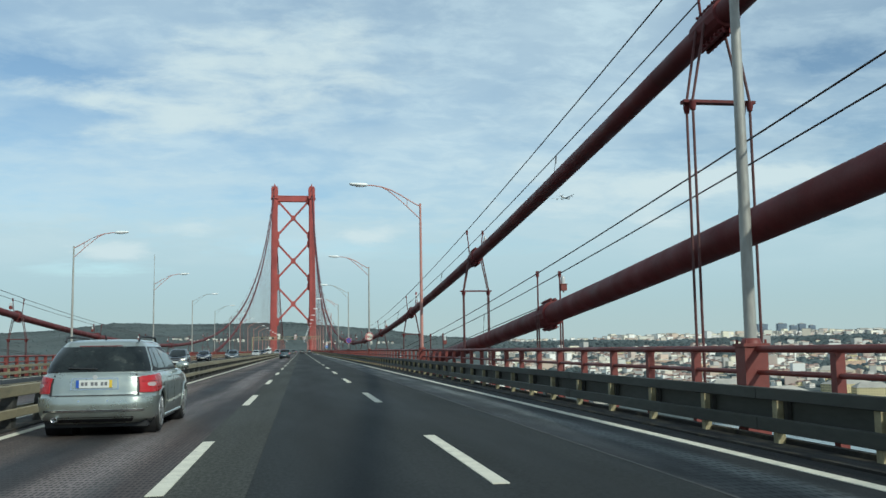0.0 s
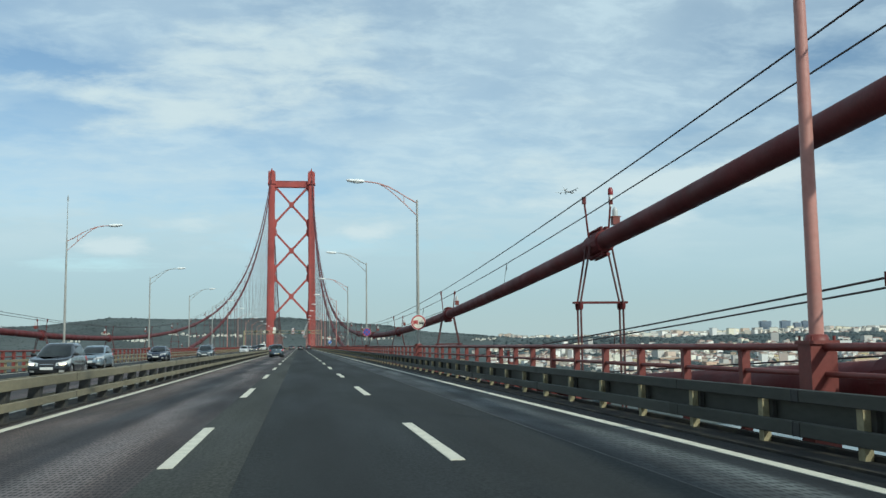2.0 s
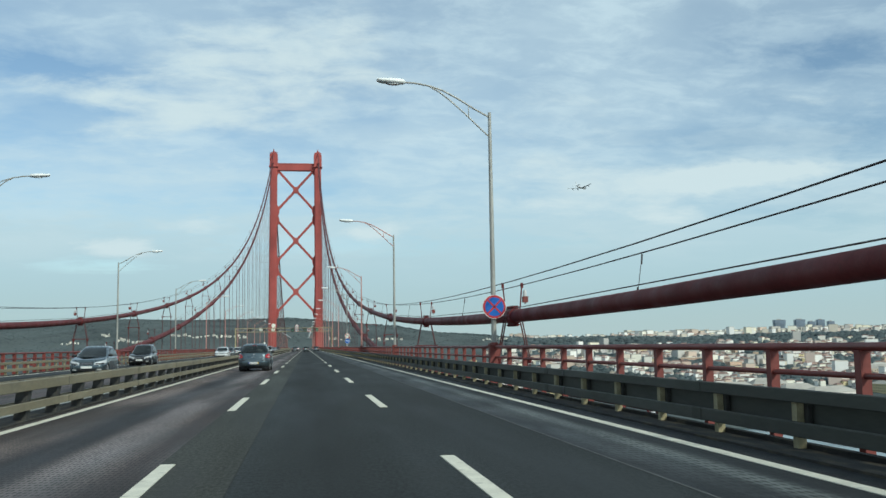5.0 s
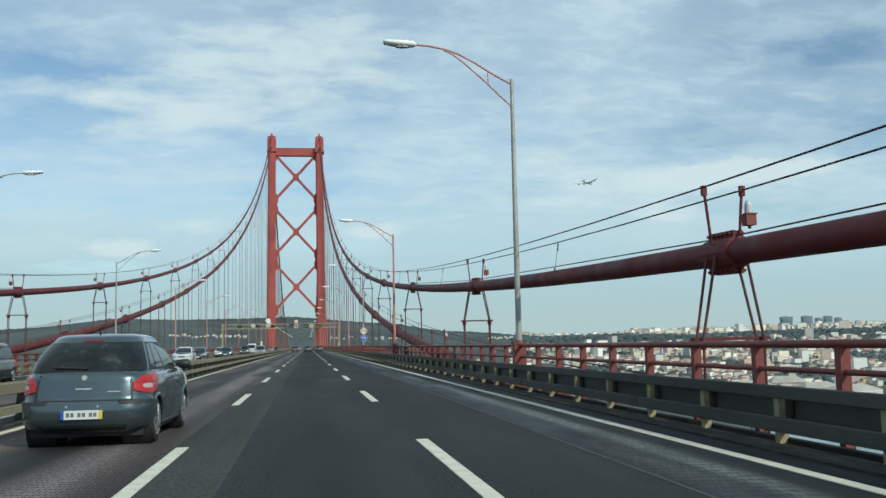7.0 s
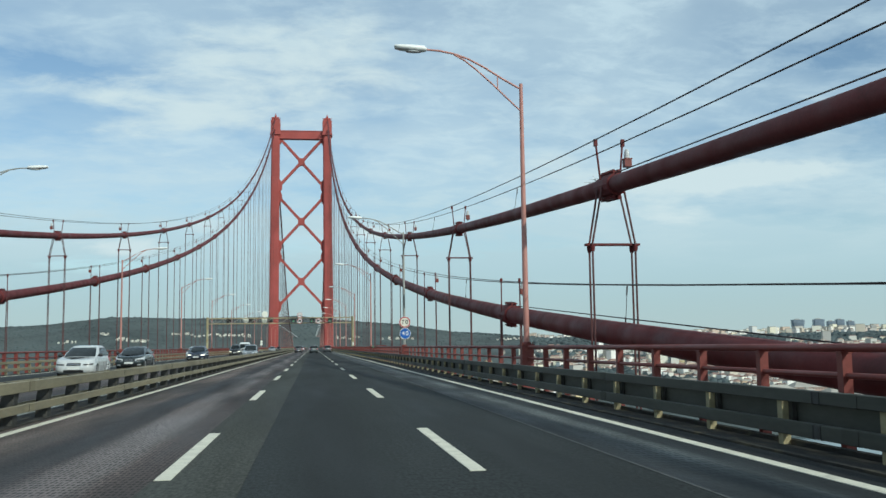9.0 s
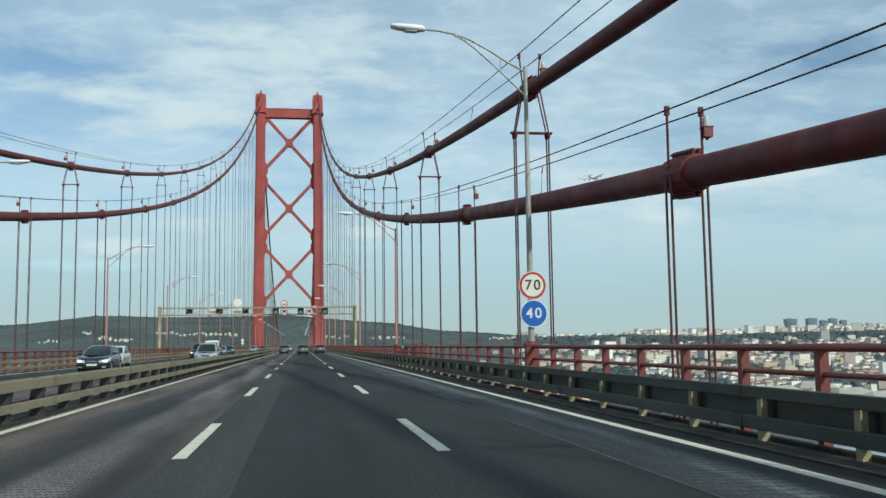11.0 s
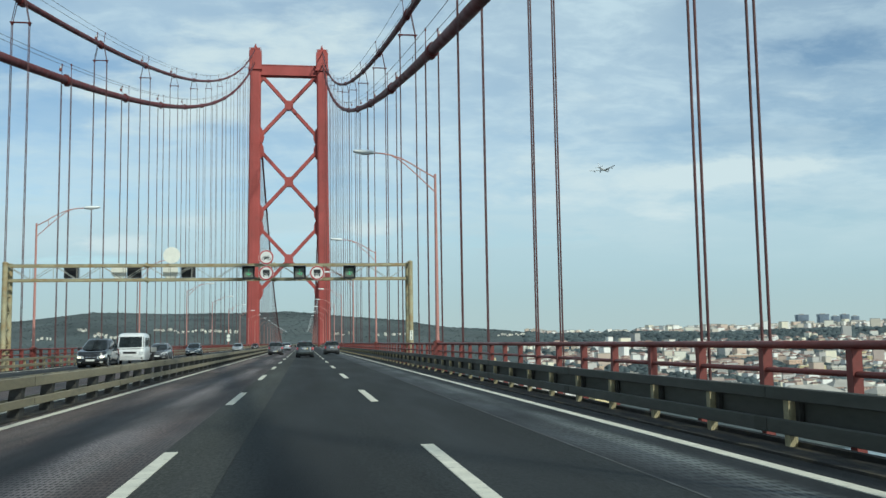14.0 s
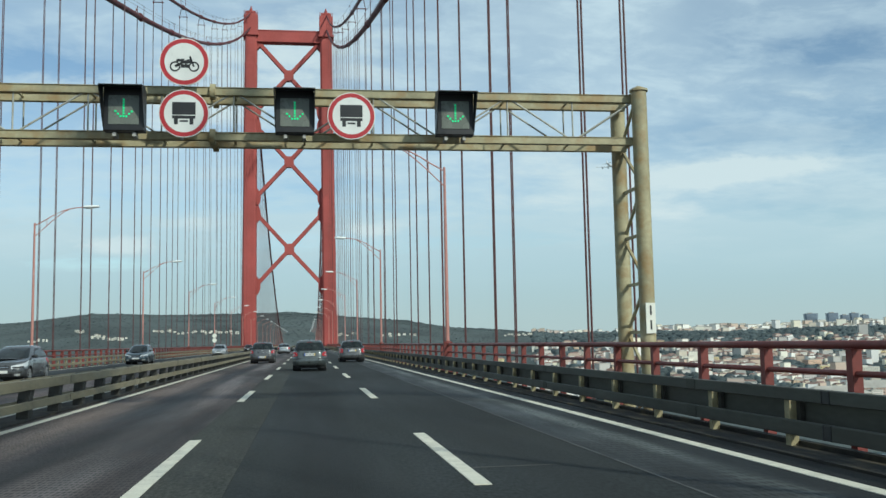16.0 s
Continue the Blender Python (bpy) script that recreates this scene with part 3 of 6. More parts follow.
def guard_rail(name, x, face, label, mat, posts, near):
    g = thing(name, 0, 0, 0, label, "guard rail", kind="structure")
    for nm, z0, z1 in (("upper_beam", 0.55, 0.70), ("lower_beam", 0.165, 0.335)):
        m = Mesh()
        m.extrude(beam(x, z0, z1, face), Y0, Y2)
        part(nm, m, mat, g)
    p = Mesh()
    p.box(-0.05, -0.058, 0.0, 0.05, -0.046, 0.64).box(-0.05, 0.046, 0.0, 0.05, 0.058, 0.64).box(-0.05, -0.046, 0.0, -0.038, 0.046, 0.64).box(-0.06, -0.075, -0.004, 0.06, 0.075, 0.014)
    pm = p.mesh("post", posts)
    # dark blocks added to give a dark rectangle on each side of a post
    dark_blocks = Mesh().box(0.03, -0.155, 0.30, 0.085, -0.068, 0.60).box(0.03, 0.068, 0.30, 0.085, 0.155, 0.60).mesh("spacer", DARK_STEEL)
    if near:
        for k in range(-12, 285):
            post = part("post", pm, posts, g, at=(x - face * 0.075, GUARD0 + POST_GAP * k, 0.012))
            part("spacer", dark_blocks, None, post, "dark blocks added on both sides behind the post")
    m = Mesh()
    for k in range(285 if near else -20, 524):
        y = GUARD0 + POST_GAP * k
        m.box(x - face * 0.13, y - 0.06, 0.01, x - face * 0.02, y + 0.06, 0.64)
    tagged(part("far_posts", m, posts, g), kind="stuff")
    return g


def splices(g, x, face, spans, mat, first):
    """Overlapped beam ends, a little proud, with the thin dark edge of the upper sheet."""
    for z0, z1 in spans:
        m = Mesh()
        m.extrude(beam(x + face * 0.005, z0 - 0.002, z1 + 0.002, face), 0.0, 0.30)
        lap = m.mesh("splice", mat)
        m = Mesh()
        m.extrude(beam(x + face * 0.006, z0 + 0.006, z1 - 0.006, face), -0.007, -0.001)
        edge = m.mesh("splice_edge", DARK_STEEL)
        for k in range(-3, 50):
            y = first + 4 * POST_GAP * k
            part("splice_edge", edge, None, part("splice", lap, None, g, at=(0, y, 0)))


def expansion_slots(g, x, face, spans):
    """Open dark slots where the rail crosses a joint of the deck."""
    for z0, z1 in spans:
        m = Mesh()
        m.extrude([(x + face * 0.044, z0 + 0.012), (x + face * 0.044, z1 - 0.012), (x + face * 0.030, z1 - 0.012), (x + face * 0.030, z0 + 0.012)], -0.07, 0.07)
        for q in (-1, 1):
            m.extrude(beam(x + face * 0.008, z0 - 0.003, z1 + 0.003, face), q * 0.075 - 0.008, q * 0.075 + 0.008)
        slot = m.mesh("expansion_slot", BLACK)
        for j in range(-1, 14):
            part("expansion_slot", slot, None, g, at=(0, GUARD0 + POST_GAP * (22.55 + 33 * j), 0))


def near_guard():
    x = XC + D_GUARD
    spans = ((0.55, 0.70), (0.165, 0.335))
    g = guard_rail("guard_rail", x, -1, "weathered beige double-beam steel guard rail on the kerb, shade in its colour", BEIGE_SHADED, POST, True)
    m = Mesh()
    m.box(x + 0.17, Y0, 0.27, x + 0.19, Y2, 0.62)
    part("back_plate", m, BEIGE_SHADED, g)
    splices(g, x, -1, spans, BEIGE_SHADED, GUARD0 + 0.35)
    expansion_slots(g, x, -1, spans)
    return g


near_guard()
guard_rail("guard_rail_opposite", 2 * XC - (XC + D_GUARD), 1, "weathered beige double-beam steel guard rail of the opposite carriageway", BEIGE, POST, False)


def median():
    XM = -4.98
    g = thing("median_barrier", 0, 0, 0, "weathered beige two-sided steel median barrier on slanted posts", "barrier", kind="structure")
    for s in (-1, 1):
        for nm, z0, z1 in (("upper_beam", 0.55, 0.745), ("lower_beam", 0.20, 0.35)):
            m = Mesh()
            m.extrude(beam(XM + s * 0.125, z0, z1, s), Y0, Y2)
            part(nm, m, BEIGE, g)
    splices(g, XM + 0.125, 1, ((0.55, 0.745), (0.20, 0.35)), BEIGE, MEDIAN0 + 0.6)
    p = Mesh()
    # a plate that leans forward from the foot to the upper beams
    for z0, z1, ya, yb, yc, yd in ((0.0, 0.20, -0.17, 0.13, -0.13, 0.13), (0.20, 0.37, -0.13, 0.13, -0.10, 0.15), (0.37, 0.71, -0.10, 0.15, 0.06, 0.30)):
        p.add([(x, y, z) for x in (-0.105, 0.105) for y, z in ((ya, z0), (yb, z0), (yd, z1), (yc, z1))],
              [(0, 1, 2, 3), (7, 6, 5, 4), (0, 4, 5, 1), (1, 5, 6, 2), (2, 6, 7, 3), (3, 7, 4, 0)])
    pm = p.mesh("post", DARK_STEEL)
    for k in range(-12, 285):
        part("post", pm, DARK_STEEL, g, at=(XM, MEDIAN0 + POST_GAP * k, 0.028))
    m = Mesh()
    for k in range(285, 524):
        y = MEDIAN0 + POST_GAP * k
        m.box(XM - 0.105, y - 0.09, 0.03, XM + 0.105, y + 0.15, 0.66)
    tagged(part("far_posts", m, DARK_STEEL, g), kind="stuff")


median()


# ---- railings at the outer edges ----
def railing(name, side, label, near):
    x = XC + side * D_RAIL
    g = thing(name, 0, 0, 0, label, "railing", kind="structure")
    for nm, z, r in (("top_rail", 1.163, 0.052), ("middle_rail", 0.833, 0.037)):
        if near:       # left open where the access platform joins
            for ya, yb in ((Y0, 274.30), (276.32, Y2)):
                part(nm, Mesh().tube([(x, ya, z), (x, yb, z)], r, 10), RED, g)
        else:
            part(nm, Mesh().tube([(x, Y0, z), (x, Y2, z)], r, 8), RED, g)
    m = Mesh()
    m.box(x - 0.16, Y0, -0.75, x + 0.16, Y2, -0.30)
    part("edge_girder", m, RED, g)
    p = Mesh()
    p.box(-0.062, -0.064, -0.3, 0.062, -0.052, 1.115).box(-0.062, 0.052, -0.3, 0.062, 0.064, 1.115).box(-0.062, -0.052, -0.3, -0.050, 0.052, 1.115)
    p.box(-0.080, -0.070, 1.10, 0.080, 0.070, 1.122)
    pm = p.mesh("railing_post", RED)
    if near:
        for k in range(-12, 285):
            y = GUARD0 - 0.19 + POST_GAP * k
            if not 273.9 < y < 277.0:
                part("railing_post", pm, RED, g, at=(x, y, 0))
    m = Mesh()
    for k in range(285 if near else -20, 524):
        y = GUARD0 - 0.19 + POST_GAP * k
        m.box(x - 0.09, y - 0.07, -0.3, x + 0.09, y + 0.07, 1.12)
    tagged(part("far_posts", m, RED, g), kind="stuff")
    return g


railing("railing", 1, "red painted steel railing with two round rails", True)
railing("railing_opposite", -1, "red painted steel railing along the far edge", False)


# ---- stiffening truss under the deck ----
def truss(side):
    x = XC + side * D_CABLE
    g = thing("stiffening_truss", 0, 0, 0, "red steel stiffening truss below the road deck", "truss", "stiffening trusses", "structure")
    for nm, z in (("top_chord", -1.2), ("bottom_chord", -11.4)):
        part(nm, Mesh().box(x - 0.35, Y0, z - 0.45, x + 0.35, Y2, z + 0.35), RED, g)
    m = Mesh()
    n = int((Y2 - Y0) / (PANEL / 2))
    for k in range(n):
        ya, yb = Y0 + k * PANEL / 2, Y0 + (k + 1) * PANEL / 2
        za, zb = (-11.0, -1.6) if k % 2 else (-1.6, -11.0)
        m.bar((x, ya, za), (x, yb, zb), 0.4, 0.5)
        m.bar((x, yb, -1.6), (x, yb, -11.0), 0.3, 0.4)
    tagged(part("web_bars", m, RED, g), kind="stuff")


for s in (-1, 1):
    truss(s)
m = Mesh()
for k in range(int((Y2 - Y0) / (PANEL / 2))):
    y = Y0 + (k + 0.5) * PANEL / 2
    m.box(XC - D_CABLE, y - 0.2, -1.5, XC + D_CABLE, y + 0.2, -0.37)
tagged(part("floor_beams", m, RED), "red steel floor beams under the road", "beam", kind="structure")


# ---- tower ----
def tower():
    t = thing("bridge_tower", XC, TOWER_Y, 0, "tall red riveted steel suspension bridge tower with crossed bracing", "bridge tower", kind="structure")
    ZB, ZT = -76.0, 103.6

    def half(z):        # the leg's inner and outer faces, from the middle of the bridge
        s = max(z, -60) / 104.0
        return 10.35 - 0.35 * s, 14.75 - 1.05 * s

    for s in (-1, 1):
        m = Mesh()
        rings = []
        for z in (ZB, 0.0, 26.0, 52.0, 78.0, ZT):
            a, b = half(z)
            d = 3.1 - 0.5 * max(z, 0) / 104
            c = 0.5
            ring = [(s * a, -d + c), (s * (a + c), -d), (s * (b - c), -d), (s * b, -d + c), (s * b, d - c), (s * (b - c), d), (s * (a + c), d), (s * a, d - c)]
            rings.append([(x, y, z) for x, y in ring])
        m.rings(rings, smooth=False)
        leg = part("leg", m, TOWER_RED, t)
        # plates that stand proud along the face of the leg
        r = Mesh()
        for f in (0.26, 0.5, 0.74):
            for za, zb in ((0.0, 50.0), (50.0, 98.0)):
                xa, xb = [half(z)[0] + f * (half(z)[1] - half(z)[0]) for z in (za, zb)]
                ya, yb = [-(3.1 - 0.5 * z / 104) - 0.05 for z in (za, zb)]
                r.bar((s * xa, ya, za), (s * xb, yb, zb), 0.16, 0.10)
        part("rib", r, TOWER_RED, leg)
        for z in np.arange(9, 100, 9.0):
            a, b = half(z)
            d = 3.1 - 0.5 * z / 104
            part("splice_band", Mesh().box(s * a - 0.03 * s, -d - 0.03, z, s * b + 0.03 * s, d + 0.03, z + 0.30), TOWER_RED, leg)
        # head of the leg with the saddle housing
        c0 = s * 11.95
        m = Mesh()
        m.box(c0 - 2.15, -3.0, 100.2, c0 + 2.15, 3.0, 106.6)
        m.box(c0 - 2.45, -3.3, 99.6, c0 + 2.45, 3.3, 100.4)
        m.box(c0 - 1.75, -2.4, 106.6, c0 + 1.75, 2.4, 107.7)
        head = part("saddle_housing", m, TOWER_RED, t, bevel=0.15)
        m = Mesh()
        m.tube([(c0, 0, 107.7), (c0, 0, 109.2)], 0.5, 10).tube([(c0, 0, 109.2), (c0, 0, 110.0)], 0.22, 8)
        m.box(c0 - 1.1, -0.1, 108.3, c0 + 1.1, 0.1, 108.6)
        part("beacon_mast", m, TOWER_RED, head)
        m = Mesh()
        for a in (-1, 1):
            m.tube([(c0 + a * 2.05, -2.9, 107.6), (c0 + a * 2.05, 2.9, 107.6)], 0.06, 6)
            m.tube([(c0 - 2.05, a * 2.9, 107.6), (c0 + 2.05, a * 2.9, 107.6)], 0.06, 6)
            for b in (-1, 0, 1):
                m.tube([(c0 + a * 2.05, b * 2.9, 106.6), (c0 + a * 2.05, b * 2.9, 107.6)], 0.05, 6)
        part("head_railing", m, TOWER_RED, head)
    # portal beam at the top
    m = Mesh()
    m.box(-10.1, -1.6, 98.3, 10.1, 1.6, 101.6)
    m.box(-10.1, -1.75, 101.6, 10.1, 1.75, 101.9).box(-10.1, -1.75, 98.0, 10.1, 1.75, 98.3)
    part("portal_beam", m, TOWER_RED, t)
    # crossed braces in three tall panels, with gussets at the joints
    for zc in (87.2, 59.15, 31.2):
        g = Mesh()
        g.add([(x, y, z) for y in (-1.05, 1.05) for x, z in ((-1.5, zc - 0.7), (-0.7, zc - 1.7), (0.7, zc - 1.7), (1.5, zc - 0.7), (1.5, zc + 0.7), (0.7, zc + 1.7), (-0.7, zc + 1.7), (-1.5, zc + 0.7))],
              [tuple(range(8))[::-1], tuple(range(8, 16))] + [(i, (i + 1) % 8, 8 + (i + 1) % 8, 8 + i) for i in range(8)])
        part("gusset", g, TOWER_RED, t)
        for sx in (-1, 1):
            for sz in (-1, 1):
                z = zc + sz * 11.6
                m = Mesh()
                m.bar((0.5 * sx, 0, zc + sz * 0.6), (sx * (half(z)[0] + 0.3), 0, z), 1.9, 1.15)
                part("brace", m, TOWER_RED, t)
                # rounded haunch where the brace meets the leg
                h = Mesh()
                xa = half(z)[0] + 0.05
                curve = [(sx * xa, z - sz * 3.3)] + [(sx * (xa - 1.35 * math.sin(a) ** 1.5), z - sz * 3.3 + sz * 6.2 * (1 - math.cos(a)) / 2) for a in np.linspace(0.3, math.pi - 0.3, 9)] + [(sx * xa, z + sz * 2.6)]
                h.rings([[(x, y, zz) for x, zz in curve] for y in (-0.9, 0.9)], smooth=False)
                part("haunch", h, TOWER_RED, t)
    m = Mesh()
    m.box(-14, -2.2, -9, 14, 2.2, -4)
    part("lower_portal_beam", m, TOWER_RED, t)
    m = Mesh()
    for s in (-1, 1):
        m.box(s * 12.5 - 9, -9, -82, s * 12.5 + 9, 9, -68)
    part("pier", m, KERB, t, "stained concrete pier")


tower()


# ---- main cables, hand ropes and hangers ----
def main_cable(side, upper):
    x = XC + side * D_CABLE
    ys = [Y0] + list(np.arange(Y0 + 5, Y2, 6.0)) + [Y2]
    r = 0.212 if upper else 0.285
    lab = "slim dark red painted main suspension cable above the older one" if upper else "thick dark red painted main suspension cable"
    c = thing("main_cable", 0, 0, 0, lab, "suspension cable", "main cables", "structure")
    part("cable", Mesh().tube([(x, y, cable_z(upper, y)) for y in ys], r, 16), CABLE_RED, c)
    over = lambda y: 1.02 if upper else float(np.interp(y, (90, 150, 205, 235), (1.17, 1.10, 1.10, 1.17)))      # how high the hand ropes run
    for dx in (-0.33, 0.33):
        lift = 0.07 if upper and dx * side < 0 else 0.03      # the inner rope hangs a little higher
        part("hand_rope", Mesh().tube([(x + dx * (1 + lift), y, cable_z(upper, y) + over(y) + lift) for y in ys if y < Y1 - 6], 0.016, 5), WIRE, c)
    ties = [(UP0 if upper else LO0) + k * PANEL for k in range(-4, 24)]      # pulled straight from band to band
    part("low_rope", Mesh().tube([(x - 0.03, y, cable_z(upper, y) + r + 0.04) for y in ties if (80 if upper else 25) < y < 216], 0.014, 5), WIRE, c)
    # short chains that tie the hand rope down halfway between hangers
    if side > 0:
        for k in range(-3, 15):
            y = (UP0 if upper else LO0) + (k + 0.5) * PANEL
            z = cable_z(upper, y) + r - 0.01
            t = cable_z(upper, y) + over(y)
            m = Mesh().tube([(x + r * 0.9, y, z - r * 0.6), (x + 0.33, y, t)], 0.008, 5)
            m.tube([(x + r * 0.9, y, z - r * 0.6), (x + r * 0.95, y, z + 0.10)], 0.018, 6).tube([(x + 0.31, y, t - 0.22), (x + 0.33, y, t)], 0.018, 6)
            part("rope_tie", m, WIRE, c)


for s in (1, -1):
    for u in (True, False):
        main_cable(s, u)


def hanger(side, upper, y, mast=False):
    """A cable band with its four ropes, the spreader, and the stanchions of the hand ropes."""
    x, z = XC + side * D_CABLE, cable_z(upper, y)
    slope = math.atan((cable_z(upper, y + 1) - cable_z(upper, y - 1)) / 2)
    r = 0.212 if upper else 0.285
    near = side > 0 and y < 420
    lab = ("red cable band with four wire ropes held apart by a crossbar" if upper else "red cable band on the thick cable with four straight wire ropes")
    h = thing("hanger", x, y, z, lab, "hanger", "hangers of the bridge")
    m = Mesh()
    ca, sa = math.cos(slope), math.sin(slope)

    def along(a, n):         # a metres along the cable, n across it
        return a * ca - n * sa, a * sa + n * ca

    rings = []
    for a, k in ((-0.52, 1.0), (-0.50, 1.22), (-0.2, 1.28), (0.2, 1.28), (0.50, 1.22), (0.52, 1.0)):
        ring = []
        for i in range(14):
            b = 2 * math.pi * i / 14
            yy, zz = along(a, r * k * math.sin(b))
            ring.append((r * k * math.cos(b), yy, zz))
        rings.append(ring)
    m.rings(rings, smooth=False)
    # flanges with bolts along the top and the bottom of the band
    for sx in (-1, 1):
        for a, b in ((-0.46, 0.46),):
            (ya, za), (yb, zb) = along(a, r * 1.25), along(b, r * 1.25)
            m.bar((sx * 0.06, ya, za), (sx * 0.06, yb, zb), 0.05, 0.16)
            (ya, za), (yb, zb) = along(a, -r * 1.25), along(b, -r * 1.25)
            m.bar((sx * 0.06, ya, za), (sx * 0.06, yb, zb), 0.05, 0.16)
    if near:
        for q in (-1, 1):        # bolts along each flange
            for i in range(6):
                yy, zz = along(-0.40 + 0.16 * i, q * (r * 1.25 + 0.03))
                m.tube([(-0.135, yy, zz), (0.135, yy, zz)], 0.026, 6)
    part("cable_band", m, CABLE_RED, h)
    n = 8 if near else 6
    zb = -1.0 - z
    for sx in (-1, 1):
        for sy in (-1, 1):
            m = Mesh()
            if upper:
                path = [(sx * 0.26, sy * 0.17, -0.05), (sx * 0.515, sy * 0.13, -1.38), (sx * 0.515, sy * 0.13, zb)]
            else:
                path = [(sx * 0.35, sy * 0.12, 0.0), (sx * 0.35, sy * 0.12, zb)]
            if zb < -0.6:
                m.tube(path, 0.025, n)
                part("rope", m, ROPE, h)
    if upper:
        m = Mesh()
        m.box(-0.65, -0.09, -1.415, 0.65, 0.09, -1.365)
        for sx in (-1, 1):
            for sy in (-1, 1):
                m.tube([(sx * 0.515, sy * 0.13, -1.56), (sx * 0.515, sy * 0.13, -1.48), (sx * 0.515, sy * 0.13, -1.41)], [0.045, 0.06, 0.062], 8)
        part("crossbar", m, CABLE_RED, h)
    for sx in (-1, 1):
        m = Mesh()
        m.tube([(sx * (0.24 if upper else 0.335), 0, r * 0.7 if upper else 0.05), (sx * 0.33, 0, 1.07 if upper else 1.21)], 0.024, 6)
        m.box(sx * 0.33 - 0.04, -0.04, 0.95 if upper else 1.10, sx * 0.33 + 0.04, 0.04, 1.12 if upper else 1.27)
        part("stanchion", m, CABLE_RED, h)
    if y < 420:
        zb, ox = (0.46 if upper else 0.70), side * 0.43
        b = part("beacon", Mesh().box(ox - 0.085, -0.10, zb, ox + 0.085, 0.08, zb + 0.18).box(ox - 0.10, -0.115, zb + 0.18, ox + 0.10, 0.095, zb + 0.20).box(ox - 0.02, -0.03, zb - 0.05, ox + 0.02, 0.01, zb), RED, h, "red marker lamp box")
        part("lamp_glass", Mesh().tube([(ox, 0, zb + 0.20), (ox, 0, zb + 0.34), (ox, 0, zb + 0.40), (ox, 0, zb + 0.43)], [0.065, 0.065, 0.048, 0.018], 10), LENS, b, "clear glass lamp dome")
    if mast:
        p = part("beacon_pole", Mesh().tube([(0.33, 0, 0.9), (0.33, 0, 1.06)], 0.034, 10).tube([(0.33, 0, 1.06), (0.33, 0, 1.18)], 0.05, 10), LAMP_WHITE, h, "pale beacon foot")
        part("red_beacon", Mesh().tube([(0.33, 0, 1.18), (0.33, 0, 1.20), (0.33, 0, 1.31), (0.33, 0, 1.36)], [0.062, 0.066, 0.060, 0.03], 12), BEACON_RED, p, "red beacon lamp")


for s in (1, -1):
    for k in range(-4, 24):
        if Y0 < UP0 + k * PANEL < Y1 - 8:
            hanger(s, True, UP0 + k * PANEL, s > 0 and k == 0)
        if Y0 < LO0 + k * PANEL < Y1 - 8:
            hanger(s, False, LO0 + k * PANEL)
m = Mesh()
for s in (-1, 1):
    for k in range(1, 42):
        y = TOWER_Y + k * PANEL / 2
        z = cable_z(k % 2 == 0, y)
        if z > 1:
            for sx in (-0.4, 0.4):
                m.tube([(XC + s * D_CABLE + sx, y, z), (XC + s * D_CABLE + sx, y, -1.0)], 0.04, 4)
tagged(part("side_span_hangers", m, ROPE), "thin red hanger ropes of the side span", "hanger", kind="stuff")

# ---- river, land and city ----
m = Mesh()
m.add([(-4900, -4900, -76), (4900, -4900, -76), (4900, 4900, -76), (-4900, 4900, -76)], [(0, 1, 2, 3)])
tagged(part("water", m, RIVER), "broad grey-blue river under the bridge", "water", kind="structure")

RIDGE_U = (-1.2, -0.60, -0.29, -0.21, -0.13, -0.015, 0.095, 0.155, 0.215, 0.27, 0.34, 0.45, 0.56, 0.75, 1.2)
RIDGE_Z = (40, 48, 57, 79, 73, 73, 53, 32, 23, 6, 5, 7, 10, 13, 14)


def shore_z(x, y):
    u = x / max(y - 286, 300)
    top = float(np.interp(u, RIDGE_U, RIDGE_Z))
    s = min(max((y - 880) / (1720 - 420 * min(max((u - 0.2) / 0.08, 0), 1)), 0), 1)
    s = s * s * (3 - 2 * s)
    z = -73 + (top + 73) * s
    if y > 2600:
        z -= (y - 2600) * 0.02
    z += 7 * s * noise.noise(Vector((x * 0.004, y * 0.004, 0))) + 3 * s * noise.noise(Vector((x * 0.015, y * 0.015, 5)))
    return z if y > 882 else -84


xs, ys = np.linspace(-4800, 4800, 241), np.concatenate([np.linspace(840, 3000, 109), np.linspace(3100, 4850, 12)])
GRID = np.array([[shore_z(x, y) for x in xs] for y in ys])


def ground_z(x, y):
    """The height of the ground sheet itself."""
    i = min(max(int(np.searchsorted(xs, x)) - 1, 0), len(xs) - 2)
    j = min(max(int(np.searchsorted(ys, y)) - 1, 0), len(ys) - 2)
    f, g = (x - xs[i]) / (xs[i + 1] - xs[i]), (y - ys[j]) / (ys[j + 1] - ys[j])
    return float((GRID[j, i] * (1 - f) + GRID[j, i + 1] * f) * (1 - g) + (GRID[j + 1, i] * (1 - f) + GRID[j + 1, i + 1] * f) * g)


m = Mesh()
v = [(x, y, GRID[j, i]) for j, y in enumerate(ys) for i, x in enumerate(xs)]
nx = len(xs)
m.add(v, [(j * nx + i, j * nx + i + 1, (j + 1) * nx + i + 1, (j + 1) * nx + i) for j in range(len(ys) - 1) for i in range(nx - 1)], True)
tagged(part("ground", m, HAZED_LAND), "hilly far shore with scrub and soil, blued for haze", "ground", kind="structure")

rng = random.Random(7)
GOLD = (1 + 5 ** 0.5) / 2
LUMP_V = np.array([(a, b * GOLD, 0) for a in (-1, 1) for b in (-1, 1)] + [(0, a, b * GOLD) for a in (-1, 1) for b in (-1, 1)] + [(b * GOLD, 0, a) for a in (-1, 1) for b in (-1, 1)]) / 1.9
hull = bmesh.new()
for p in LUMP_V:
    hull.verts.new(p)
bmesh.ops.convex_hull(hull, input=hull.verts)
hull.verts.index_update()
